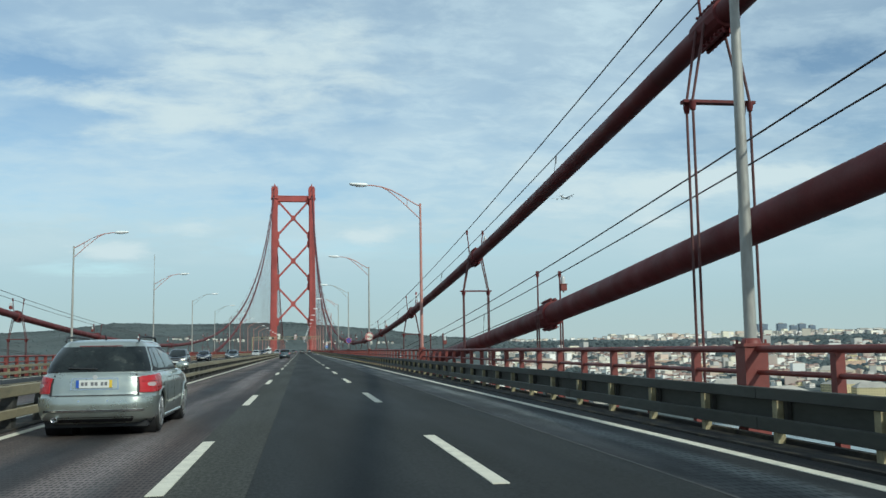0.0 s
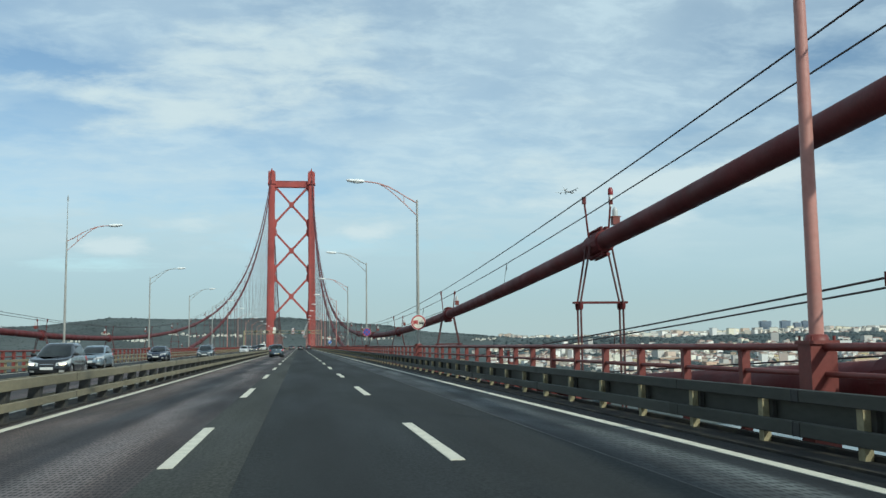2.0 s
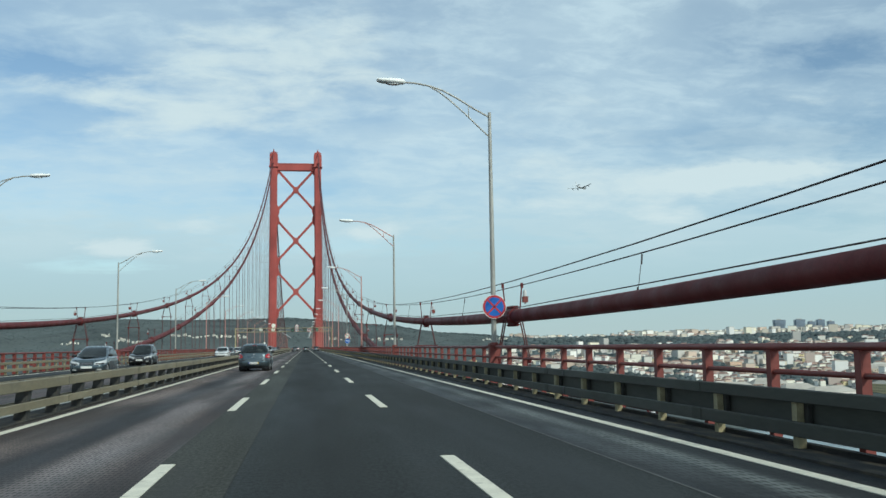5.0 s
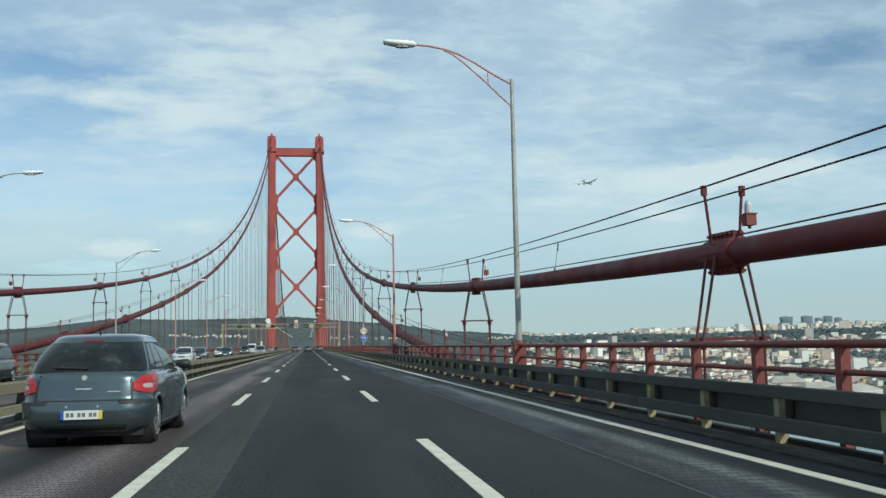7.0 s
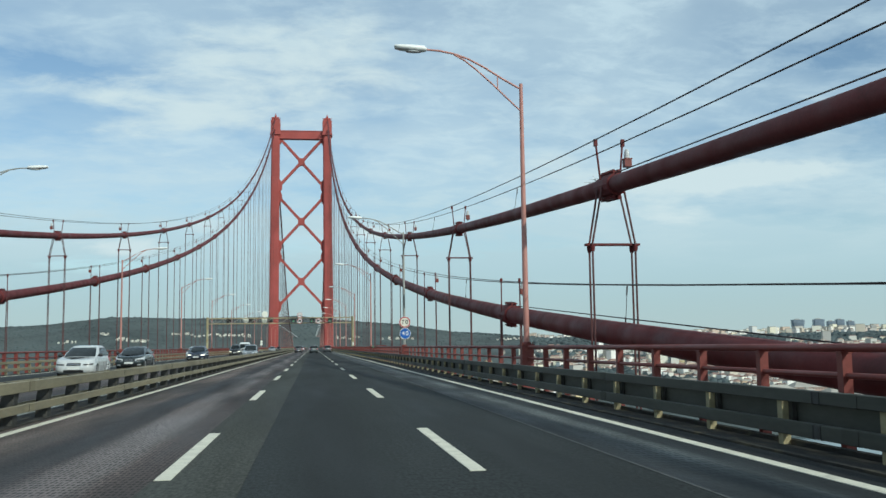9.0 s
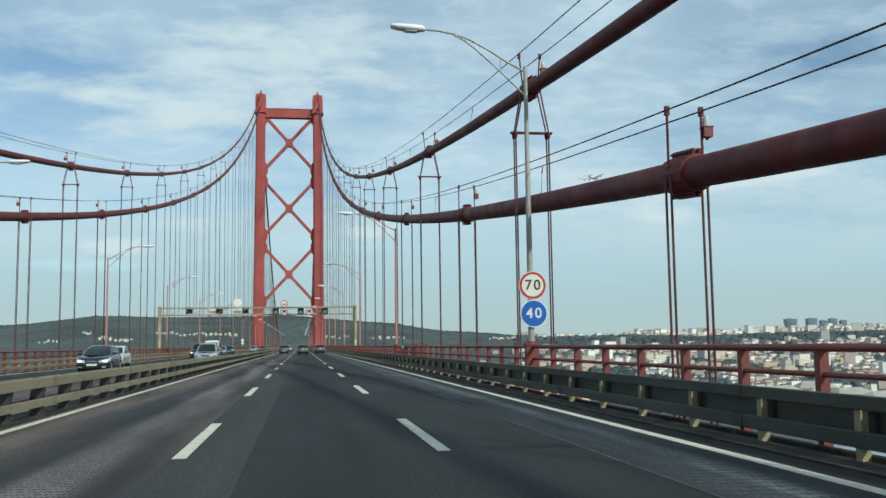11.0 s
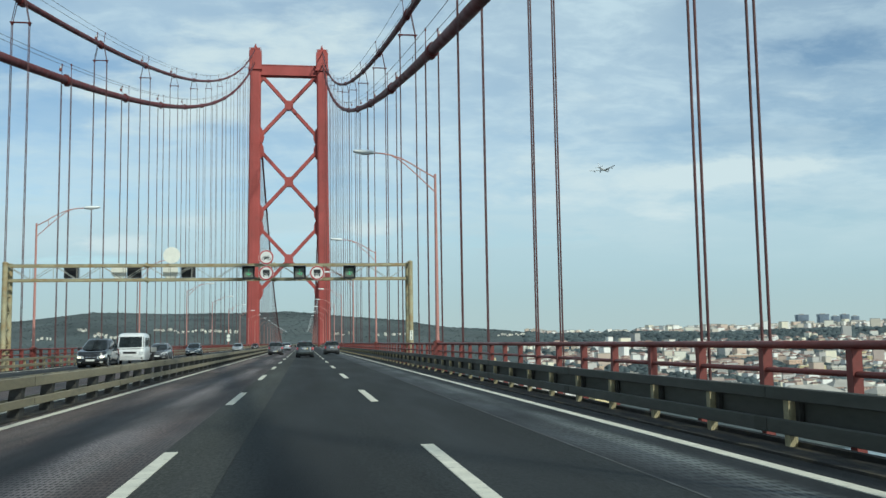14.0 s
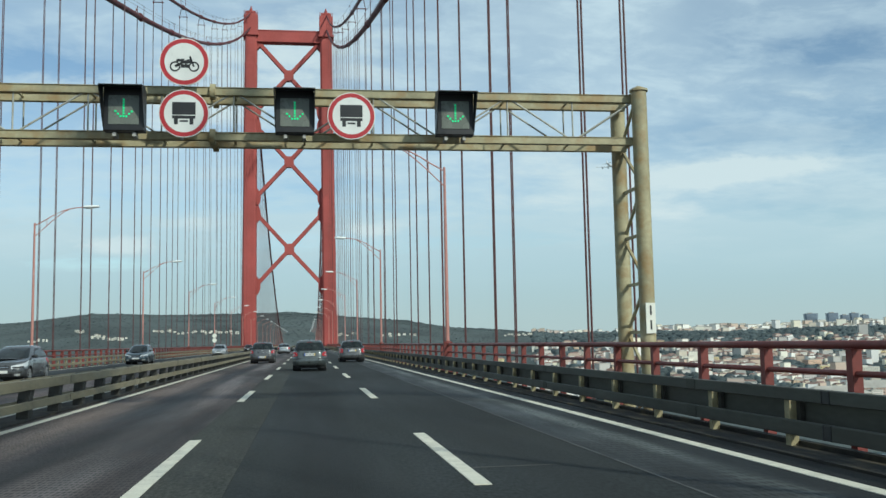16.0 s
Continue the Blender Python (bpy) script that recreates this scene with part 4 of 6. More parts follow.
LUMP_F = [[p.index for p in f.verts] for f in hull.faces]
LUMP_V = np.array([p.co[:] for p in hull.verts])
hull.free()


def crowns(spots, name, label, tall=1.0):
    """Uneven clumps of leaves on the ground at each (x, y, radius)."""
    m = Mesh()
    for x, y, r in spots:
        z = ground_z(x, y)
        k = 1 + 0.6 * (np.array([rng.random() for _ in range(len(LUMP_V))]) - 0.5)
        m.add(LUMP_V * k[:, None] * (r, r, r * tall * rng.uniform(0.6, 1.0)) + (x, y, z + r * 0.12 * tall), LUMP_F, True)
    return tagged(part(name, m, HAZED_LEAVES), label, "trees", kind="stuff")


spots = []
while len(spots) < 16000:                       # the slope
    y, u = 2600 - 1300 * rng.random() ** 1.5, rng.uniform(-0.62, 0.30)
    if not (u > 0.2 and y < 2100 and rng.random() < 0.8):
        spots.append((u * (y - 286), y, rng.uniform(1.0, 2.5)))
crowns(spots, "hill_woods", "wooded hillside, its dark green paled for haze", 0.34)
spots = []
while len(spots) < 3500:                       # the skyline of the hill
    y, u = rng.uniform(2540, 2640), rng.uniform(-0.62, 0.26)
    spots.append((u * (y - 286), y, rng.uniform(2.0, 4.5)))
crowns(spots, "ridge_woods", "trees along the top of the hill, their dark green paled for haze", 1.0)
spots = []
while len(spots) < 12500:
    u = rng.uniform(0.24, 0.95)
    y = rng.uniform(1780, 2300) if rng.random() < 0.42 else rng.uniform(1130, 1800)
    if y < 1780 and noise.noise(Vector((u * (y - 286) * 0.011, y * 0.008, 3))) < 0.02:
        continue
    spots.append((u * (y - 286), y, rng.uniform(3.0, 8.5)))
crowns(spots, "city_trees", "tree belts between city blocks, their dark green paled for haze", 0.9)


def block(w, d, h, pitched):
    """A house: walls, and a pitched or a flat roof with a parapet."""
    a, b = w / 2, d / 2
    wall = Mesh().box(-a, -b, -6, a, b, h)
    roof = Mesh()
    if pitched:
        e = 0.5
        roof.add([(-a - e, -b - e, h), (a + e, -b - e, h), (a + e, b + e, h), (-a - e, b + e, h), (-a * 0.6, 0, h + min(w, d) * 0.24), (a * 0.6, 0, h + min(w, d) * 0.24)],
                 [(0, 1, 5, 4), (1, 2, 5), (2, 3, 4, 5), (3, 0, 4), (0, 3, 2, 1)])
    else:
        roof.box(-a - 0.2, -b - 0.2, h, a + 0.2, b + 0.2, h + 0.9)
        roof.box(-a * 0.4, -b * 0.5, h + 0.9, a * 0.1, b * 0.3, h + 3.4)
    win = Mesh()
    for z in np.arange(1.5, h - 1.5, 3.2):
        for i in np.arange(-a + 1.6, a - 1.4, 3.2):
            win.box(i - 0.5, -b - 0.06, z, i + 0.5, -b + 0.05, z + 1.3)
        for j in np.arange(-b + 1.6, b - 1.4, 3.2):
            win.box(-a - 0.06, j - 0.65, z, -a + 0.05, j + 0.65, z + 1.5)
    return wall, roof, win


# houses that can be told apart: docks below, then the streets above them
KINDS = []
for i in range(14):
    w, d, h, p = rng.uniform(9, 21), rng.uniform(8, 14), rng.uniform(6, 15), rng.random() < 0.6
    wall, roof, win = block(w, d, h, p)
    KINDS.append((wall.mesh("wall", WALLS_ONE), roof.mesh("roof", TILES if p else FLAT_ROOF), win.mesh("glazing", WINDOW_DARK), p))
SHED = []
for i in range(5):
    w, d, h = rng.uniform(40, 80), rng.uniform(20, 35), rng.uniform(8, 12)
    wall, roof, win = block(w, d, h, True)
    SHED.append((wall.mesh("wall", WALLS_ONE), roof.mesh("roof", FLAT_ROOF), win.mesh("glazing", WINDOW_DARK), False))


def house(kind, x, y, turn, name="house", label="", scale=1.0):
    wall, roof, win, pitched = kind
    h = thing(name, x, y, ground_z(x, y), label or ("pale rendered house with a clay tile roof" if pitched else "pale rendered block with a flat grey roof"), "building", "city houses", turn=turn)
    h.scale = (scale, scale, scale)
    part("wall", wall, None, h)
    part("roof", roof, None, h)
    tagged(part("glazing", win, None, h), kind="stuff")
    return h


for i in range(16):
    u = 0.22 + 0.05 * i
    y = rng.uniform(1080, 1330)
    house(SHED[i % 5], u * (y - 286), y, rng.uniform(-20, 20), "warehouse", "long pale dockside warehouse with a low grey roof")
for i in range(290):
    u, y = rng.uniform(0.2, 0.95), 1150 + 640 * rng.random() ** 0.8
    house(rng.choice(KINDS), u * (y - 286), y, rng.choice((0, 15, -20, 30)) + rng.uniform(-6, 6), scale=rng.uniform(0.45, 0.8))
# large pale blocks that stand out in the lower town
BIG = []
for i in range(8):
    w, d, h = rng.uniform(34, 66), rng.uniform(14, 24), rng.uniform(11, 20)
    wall, roof, win = block(w, d, h, False)
    BIG.append((wall.mesh("wall", BRIGHT), roof.mesh("roof", BRIGHT if i % 2 else FLAT_ROOF), win.mesh("glazing", WINDOW_DARK), False))
for i in range(30):
    u, y = 0.26 + 0.70 * ((i * 0.618) % 1.0), 1140 + 560 * rng.random()
    house(BIG[i % 8], u * (y - 286), y, rng.choice((0, 15, -20, 30)) + rng.uniform(-6, 6), "apartment_block", "large bright rendered block in the lower town", rng.uniform(0.4, 0.75))
HILL_KINDS = []
for i in range(6):
    w, d, h, p = rng.uniform(9, 20), rng.uniform(8, 13), rng.uniform(7, 15), i % 3 == 0
    wall, roof, win = block(w, d, h, p)
    HILL_KINDS.append((wall.mesh("wall", HILL_WHITE), roof.mesh("roof", TILES if p else HILL_WHITE), win.mesh("glazing", WINDOW_DARK), p))
# rows of small white houses on the wooded hill: (x, half length, height on the hill, how many)
for hx, hl, hz, n in ((-406, 16, 12, 6), (-347, 7, 26, 4), (-296, 22, 13, 8), (-318, 10, 18, 5), (-221, 18, 25, 8), (-172, 40, 22, 10), (-134, 26, 21, 10), (404, 40, 13, 32), (430, 16, 16, 12), (345, 26, 10, 10), (150, 30, 13, 9), (60, 24, 15, 6)):
    for k in range(n):
        x = hx + hl * (2 * (k + rng.random()) / n - 1)
        y = 1500
        while y < 2500 and ground_z(x * (y - 286) / 1544, y) < hz + rng.uniform(-2, 2):
            y += 12
        house(HILL_KINDS[rng.randrange(6)], x * (y - 286) / 1544, y, rng.uniform(-20, 20), "villa", "small white house on the wooded hillside", scale=rng.uniform(0.22, 0.36))
# the rest of the city
wall_m, roof_t, roof_f = Mesh(), Mesh(), Mesh()
for i in range(9500):
    u, y = rng.uniform(0.24, 1.0), (1220 + 600 * rng.random() ** 0.8) if rng.random() < 0.42 else rng.uniform(2200, 2680)
    if 1760 < y < 2310 and rng.random() < 0.88:
        continue
    x = u * (y - 286)
    if y < 1780 and (noise.noise(Vector((x * 0.011, y * 0.008, 3))) > 0.06 or rng.random() < 0.2):
        continue
    big = rng.random() < (0.6 if y > 2200 else 0.22)
    w, d, h = (rng.uniform(10, 26), rng.uniform(9, 15), rng.uniform(5, 12) + (rng.uniform(5, 17) if rng.random() < 0.35 else 0)) if big else (rng.uniform(7, 19), rng.uniform(7, 13), rng.uniform(5, 14))
    k = rng.uniform(0.75, 1.05) * (0.6 if u < 0.37 else 1.0) if y > 2200 else rng.uniform(0.6, 0.85)
    w, d, h = w * k, d * k, h * k
    t = radians(rng.choice((0, 15, -20, 30)) + rng.uniform(-6, 6))
    z = ground_z(x, y)
    c, s = math.cos(t), math.sin(t)

    def turned(pts):
        return [(x + c * a - s * b, y + s * a + c * b, z + q) for a, b, q in pts]
    a, b = w / 2, d / 2
    wall_m.add(turned([(p, q, r) for r in (-6, h) for q in (-b, b) for p in (-a, a)]), [(0, 1, 5, 4), (2, 6, 7, 3), (0, 4, 6, 2), (1, 3, 7, 5), (4, 5, 7, 6)])
    if big:
        roof_f.add(turned([(p, q, r) for r in (h, h + 1) for q in (-b, b) for p in (-a, a)]), [(0, 1, 5, 4), (2, 6, 7, 3), (0, 4, 6, 2), (1, 3, 7, 5), (4, 5, 7, 6)])
    else:
        roof_t.add(turned([(-a, -b, h), (a, -b, h), (a, b, h), (-a, b, h), (-a * 0.6, 0, h + d * 0.25), (a * 0.6, 0, h + d * 0.25)]), [(0, 1, 5, 4), (1, 2, 5), (2, 3, 4, 5), (3, 0, 4)])
city = thing("city_blocks", 0, 0, 0, "crowded pale houses and flats climbing the far hill", "buildings", kind="stuff")
part("walls", wall_m, WALLS, city)
part("tiled_roofs", roof_t, TILES, city)
part("flat_roofs", roof_f, FLAT_ROOF, city)


# a cluster of dark office towers on the skyline, cladding colour paled for haze
def office(u, y, w, d, h, flare, bands, label):
    """flare: how much wider the top is than the foot."""
    x = u * (y - 286)
    o = thing("office_tower", x, y, ground_z(x, y), label, "office tower", "office towers on the skyline", turn=-18)
    m = Mesh()
    m.rings([[(k * w / 2 * px, k * d / 2 * py, z) for px, py in ((-1, -0.8), (-0.8, -1), (0.8, -1), (1, -0.8), (1, 0.8), (0.8, 1), (-0.8, 1), (-1, 0.8))] for z, k in ((-8, 1.0), (h * 0.6, 1.0), (h * 0.86, 1 + flare), (h, 1 + flare))], smooth=False)
    part("wall", m, HAZED_CLADDING, o)
    part("plant_room", Mesh().box(-w * 0.25, -d * 0.25, h, w * 0.15, d * 0.25, h + 3), FLAT_ROOF, o)
    if bands:
        m = Mesh()
        for z in np.arange(5, h * 0.6, 7.2):
            m.box(-w / 2 - 0.25, -d / 2 - 0.25, z, w / 2 + 0.25, d / 2 + 0.25, z + 1.3)
        tagged(part("floor_bands", m, FLAT_ROOF, o), kind="stuff")


office(0.5620, 3425, 38, 31, 78, 0.14, True, "dark glass office tower with a flared top")
office(0.5879, 3445, 38, 34, 79, 0.0, False, "square dark blue glass office tower")
office(0.6033, 3455, 28, 28, 72, 0.0, True, "low stepped grey office tower")
office(0.6147, 3455, 28, 28, 78, 0.06, True, "stepped dark glass office tower")
office(0.6277, 3485, 25, 28, 75, 0.0, False, "slim blue-grey glass office tower")
# ---- street lamps ----
def street_lamp(x, y, side, worn, signs=()):
    """side: +1 stands at the right edge with its arm over the road to the left."""
    pole_mat, arm_mat = (GALV, PINK) if worn == "grey" else (PINK, PINK)
    if worn == "all grey":
        pole_mat, arm_mat = GALV, GALV
    lab = {"grey": "weathered grey steel street lamp with a faded red arm", "red": "faded red painted street lamp with a curved double arm",
           "all grey": "grey steel street lamp with a curved double arm"}[worn]
    o = thing("street_lamp", x, y, 0, lab, "street lamp", "street lamps of the bridge")
    s = -side
    part("pole", Mesh().tube([(0, 0, 1.2), (0, 0, 4.0), (0, 0, 9.15)], [0.090, 0.082, 0.056], 12), pole_mat, o)
    m = Mesh()
    m.box(-0.175, -0.15, -0.3, -0.155, 0.15, 1.20).box(0.155, -0.15, -0.3, 0.175, 0.15, 1.20).box(-0.155, -0.150, -0.3, 0.155, -0.132, 1.20).box(-0.155, 0.132, -0.3, 0.155, 0.150, 1.20)
    m.box(-0.20, -0.18, 1.20, 0.20, 0.18, 1.245).box(-0.20, -0.18, 0.14, 0.20, -0.1505, 0.17)
    m.rings([[(r * math.cos(a), r * math.sin(a), z) for a in [math.pi * k / 6 for k in range(12)]] for r, z in ((0.15, 1.245), (0.13, 1.31), (0.10, 1.32))])
    for qx in (-1, 1):
        for qy in (-1, 1):
            m.tube([(qx * 0.15, qy * 0.14, 1.245), (qx * 0.15, qy * 0.14, 1.30)], 0.018, 6)
    part("pedestal", m, RED, o, "red steel pedestal")
    # upper and lower tubes of the arm
    up = [(s * a, 0, z) for a, z in ((0.0, 8.98), (0.55, 9.28), (1.1, 9.62), (1.6, 9.88), (2.05, 10.03), (2.5, 10.11), (2.95, 10.14), (3.1, 10.14))]
    lo = [(s * a, 0, z) for a, z in ((0.0, 8.28), (0.4, 8.66), (0.9, 9.14), (1.4, 9.58), (1.75, 9.85), (2.05, 10.0))]
    part("arm", Mesh().tube(up, 0.032, 8), arm_mat, o)
    part("arm_stay", Mesh().tube(lo, 0.026, 8).tube([(s * 0.72, 0, 8.98), (s * 0.72, 0, 9.37)], 0.018, 6), arm_mat, o)
    m = Mesh()
    rings = []
    for a, w, h0, h1 in ((2.88, 0.06, 10.09, 10.19), (2.96, 0.15, 10.06, 10.25), (3.28, 0.18, 10.05, 10.27), (3.66, 0.17, 10.09, 10.27), (3.83, 0.14, 10.13, 10.26), (3.86, 0.09, 10.17, 10.24)):
        rings.append([(s * a, w * math.cos(b), (h0 + h1) / 2 + (h1 - h0) / 2 * math.sin(b)) for b in [math.pi * k / 6 for k in range(12)]])
    m.rings(rings)
    head = part("lamp_head", m, LAMP_WHITE, o, "white lamp head")
    m = Mesh()
    m.rings([[(s * (3.28 + 0.22 * math.cos(b)), 0.11 * math.sin(b), z) for b in [math.pi * k / 6 for k in range(12)]] for z in (10.09, 10.045)])
    part("lens", m, LENS, head)
    for draw in signs:
        draw(o)
    return o


def disc(radius, depth, n=40):
    """A round plate that faces -y."""
    return Mesh().rings([[(radius * math.cos(a), y, radius * math.sin(a)) for a in [2 * math.pi * k / n for k in range(n)]] for y in (0, -depth)], smooth=False)


def round_sign(parent, x, y, z, d, face, ring, label, turn=0):
    s = part("sign", disc(d / 2, 0.025), WHITE, parent, label, at=(x, y, z))
    part("sign_ring", disc(d / 2 * 0.965, 0.003), ring, s, at=(0, -0.0255, 0))
    s.rotation_euler = (0, 0, radians(turn))
    part("sign_face", disc(d / 2 * (0.93 if ring is WHITE else 0.79), 0.003), face, s, at=(0, -0.0275, 0))
    part("bracket", Mesh().box(-0.05, 0.0, -0.12, 0.05, 0.09, -0.06).box(-0.05, 0.0, 0.06, 0.05, 0.09, 0.12), GALV, s)
    return s


def plates(boxes, y0=-0.036, y1=-0.030):
    m = Mesh()
    for x0, z0, x1, z1 in boxes:
        m.box(x0, y0, z0, x1, y1, z1)
    return m


def truck_back(k=1.0):
    """Rear of a lorry."""
    return plates([(-0.17 * k, -0.02 * k, 0.17 * k, 0.17 * k), (-0.17 * k, -0.08 * k, 0.17 * k, -0.035 * k), (-0.14 * k, -0.17 * k, -0.085 * k, -0.08 * k),
                   (0.085 * k, -0.17 * k, 0.14 * k, -0.08 * k), (-0.06 * k, -0.13 * k, 0.06 * k, -0.105 * k)])


def overtaking_sign(o):
    s = round_sign(o, 0, -0.13, 2.45, 0.82, SIGN_CREAM, SIGN_RED, "round no-overtaking sign for lorries")
    part("lorry_shape", plates([(-0.285, 0.02, -0.025, 0.105), (-0.285, -0.065, -0.025, 0.012), (-0.265, -0.115, -0.205, -0.06), (-0.095, -0.115, -0.035, -0.06)]), SIGN_RED, s)
    m = plates([(0.035, -0.085, 0.275, 0.0), (0.05, -0.115, 0.095, -0.08), (0.215, -0.115, 0.26, -0.08), (0.075, 0.05, 0.235, 0.068)])
    m.bar((0.045, -0.033, 0.0), (0.08, -0.033, 0.065), 0.006, 0.022).bar((0.265, -0.033, 0.0), (0.23, -0.033, 0.065), 0.006, 0.022)
    part("car_shape", m, BLACK, s)


def no_stopping_sign(o):
    s = round_sign(o, 0, -0.13, 2.5, 0.80, SIGN_BLUE, SIGN_RED, "round blue no-stopping sign with a red edge")
    m = Mesh()
    for k in (-1, 1):
        m.bar((-0.23, -0.033, -0.23 * k), (0.23, -0.033, 0.23 * k), 0.006, 0.06)
    part("cross_bars", m, SIGN_RED, s)


def speed_signs(o):
    a = round_sign(o, 0.03, -0.13, 2.86, 0.78, SIGN_CREAM, SIGN_RED, "round speed limit sign")
    for x, w in ((-0.125, "7"), (0.125, "0")):
        lettering("numeral", w, 0.40, BLACK, a, (x, -0.034, 0), bold=0.005)
    b = round_sign(o, 0.05, -0.13, 2.08, 0.77, SIGN_BLUE, WHITE, "round blue minimum speed sign")
    for x, w in ((-0.125, "4"), (0.125, "0")):
        lettering("numeral", w, 0.40, WHITE, b, (x, -0.034, 0), bold=0.005)


def back_discs(o):
    for z in (2.3, 3.15):
        part("sign", disc(0.4, 0.02), SIGN_BACK, o, "pale back of a round sign", at=(0, -0.14, z))


def aerial_mast(o):
    part("aerial", Mesh().tube([(0, 0, 9.1), (0, 0, 12.4)], [0.035, 0.02], 8).tube([(0, 0, 11.9), (0, 0, 12.2)], 0.05, 8), GALV, o, "thin grey mast")


XL, XR = XC - 11.49, XC + 11.49
# each lamp takes the place of a railing post
KIND = {5: "all grey", 42: "grey", 61: "all grey", 78: "grey", 115: "all grey"}
SIGNS = {42: (overtaking_sign,), 61: (no_stopping_sign,), 115: (speed_signs,)}
for k in [5, 23, 42, 61, 78, 97, 115, 133, 152, 170] + [188 + 18 * j for j in range(17)]:
    street_lamp(XR, GUARD0 + POST_GAP * k - 0.12, 1, KIND.get(k, "red"), SIGNS.get(k, ()))
for k in range(-1, 25):
    y = 71.0 + 38.4 * k - (1.3 if k in (7, 8) else 0.0)
    street_lamp(XL, y, -1, "grey" if k in (0, 1) else "all grey" if y < 240 else "red", (back_discs,) if k == 11 else (aerial_mast,) if k == 1 else ())


# ---- sign gantry ----
def gantry():
    GY, GX0, GX1 = 333.0, -16.80, 6.63
    o = thing("sign_gantry", 0, GY, 0, "mossy beige steel lattice gantry with lane signals across the bridge", "gantry", kind="structure")
    for x in (GX0, GX1):
        for dy, xx in ((0.0, 0.0), (1.15, -0.05)):
            leg = part("leg", Mesh().tube([(x + xx, dy, -0.9), (x + xx, dy, 6.11)], 0.150, 16), GANTRY, o)
            m = Mesh()
            m.rings([[(x + xx + r * math.cos(a), dy + r * math.sin(a), z) for a in [math.pi * k / 8 for k in range(16)]] for r, z in ((0.18, 6.11), (0.18, 6.15), (0.03, 6.22))])
            part("cap", m, GANTRY, leg)
        m = Mesh()
        for k in range(7):
            z0, z1 = -0.5 + k * 0.95, 0.45 + k * 0.95
            m.bar((x, 0, z0 if k % 2 else z1), (x, 1.15, z1 if k % 2 else z0), 0.05, 0.05)
            m.bar((x, 0, z1), (x, 1.15, z1), 0.05, 0.06)
        part("leg_lacing", m, GANTRY, o)
    for dy in (0.2, 0.85):
        for nm, z in (("top_chord", 6.00), ("bottom_chord", 5.15)):
            part(nm, Mesh().box(GX0, dy - 0.065, z - 0.075, GX1, dy + 0.065, z + 0.06).box(GX0, dy - 0.085, z + 0.06, GX1, dy + 0.085, z + 0.075), GANTRY, o, bevel=0.008)
        n = 18
        for k in range(n):
            xa, xb = GX0 + (GX1 - GX0) * k / n, GX0 + (GX1 - GX0) * (k + 1) / n
            za, zb = (5.15, 6.00) if k % 2 else (6.00, 5.15)
            part("lattice_bar", Mesh().tube([(xa, dy, za), (xb, dy, zb)], 0.019, 6), LATTICE, o)
            if k:
                part("lattice_post", Mesh().tube([(xa, dy, 5.15), (xa, dy, 6.00)], 0.017, 6), LATTICE, o)
    m = Mesh()
    for k in range(19):
        x = GX0 + (GX1 - GX0) * k / 18
        m.tube([(x, 0.2, 6.00), (x, 0.85, 6.00)], 0.022, 6).tube([(x, 0.2, 5.15), (x, 0.85, 5.15)], 0.022, 6)
    part("cross_ties", m, GANTRY, o)
    for x in (-1.56, -9.0):
        m = Mesh()
        for dy in (0.2, 0.85):
            for z in (6.00, 5.15):
                m.tube([(x - 0.05, dy, z), (x + 0.05, dy, z)], 0.15, 12)
        part("chord_flange", m, GANTRY, o)
    # lane signals: three show green arrows to this carriageway, three show their backs
    for x in (-3.04, -0.05, 2.90):
        b = part("lane_signal", Mesh().box(-0.35, -0.12, -0.38, 0.35, 0.14, 0.40), BLACK, o, "black lane signal box with a green arrow", bevel=0.012, at=(x, -0.30, 5.49))
        m = Mesh()
        m.add([(-0.37, -0.12, 0.415), (0.37, -0.12, 0.415), (0.37, -0.50, 0.355), (-0.37, -0.50, 0.355), (-0.37, -0.12, 0.395), (0.37, -0.12, 0.395), (0.37, -0.50, 0.34), (-0.37, -0.50, 0.34)],
              [(0, 1, 2, 3), (7, 6, 5, 4), (0, 4, 5, 1), (2, 6, 7, 3), (0, 3, 7, 4), (1, 5, 6, 2)])
        for s in (-1, 1):
            m.add([(s * 0.37, -0.12, 0.415), (s * 0.37, -0.50, 0.355), (s * 0.355, -0.12, -0.32), (s * 0.355, -0.12, 0.415), (s * 0.355, -0.50, 0.355), (s * 0.34, -0.12, -0.32)],
                  [(0, 1, 2), (5, 4, 3), (0, 3, 4, 1), (1, 4, 5, 2), (0, 2, 5, 3)])
        part("hood", m, BLACK, b)
        part("display", Mesh().box(-0.26, -0.130, -0.27, 0.26, -0.118, 0.25), LED_FACE, b)
        m = Mesh()
        dots = [(0.0, 0.17 - 0.05 * j) for j in range(7)] + [(q * (0.05 + 0.045 * j), -0.13 + 0.045 * j) for q in (-1, 1) for j in range(3)]
        for px, pz in dots:
            m.box(px - 0.017, -0.140, pz - 0.017, px + 0.017, -0.131, pz + 0.017)
        part("arrow", m, LED_ON, b)
        part("mount", Mesh().box(-0.2, -0.06, -0.47, -0.14, 0.2, -0.40).box(0.14, -0.06, -0.47, 0.2, 0.2, -0.40), GALV, b)
    for x in (-6.74, -9.88, -13.5):
        b = part("lane_signal", Mesh().box(-0.40, -0.14, -0.40, 0.40, 0.12, 0.42).box(-0.3, -0.2, -0.2, 0.3, -0.14, 0.2), BLACK, o, "dark back of a lane signal box", bevel=0.012, at=(x, 1.5, 5.74))
        m = Mesh()
        m.box(-0.42, 0.12, 0.40, 0.42, 0.50, 0.43)
        part("hood", m, BLACK, b)
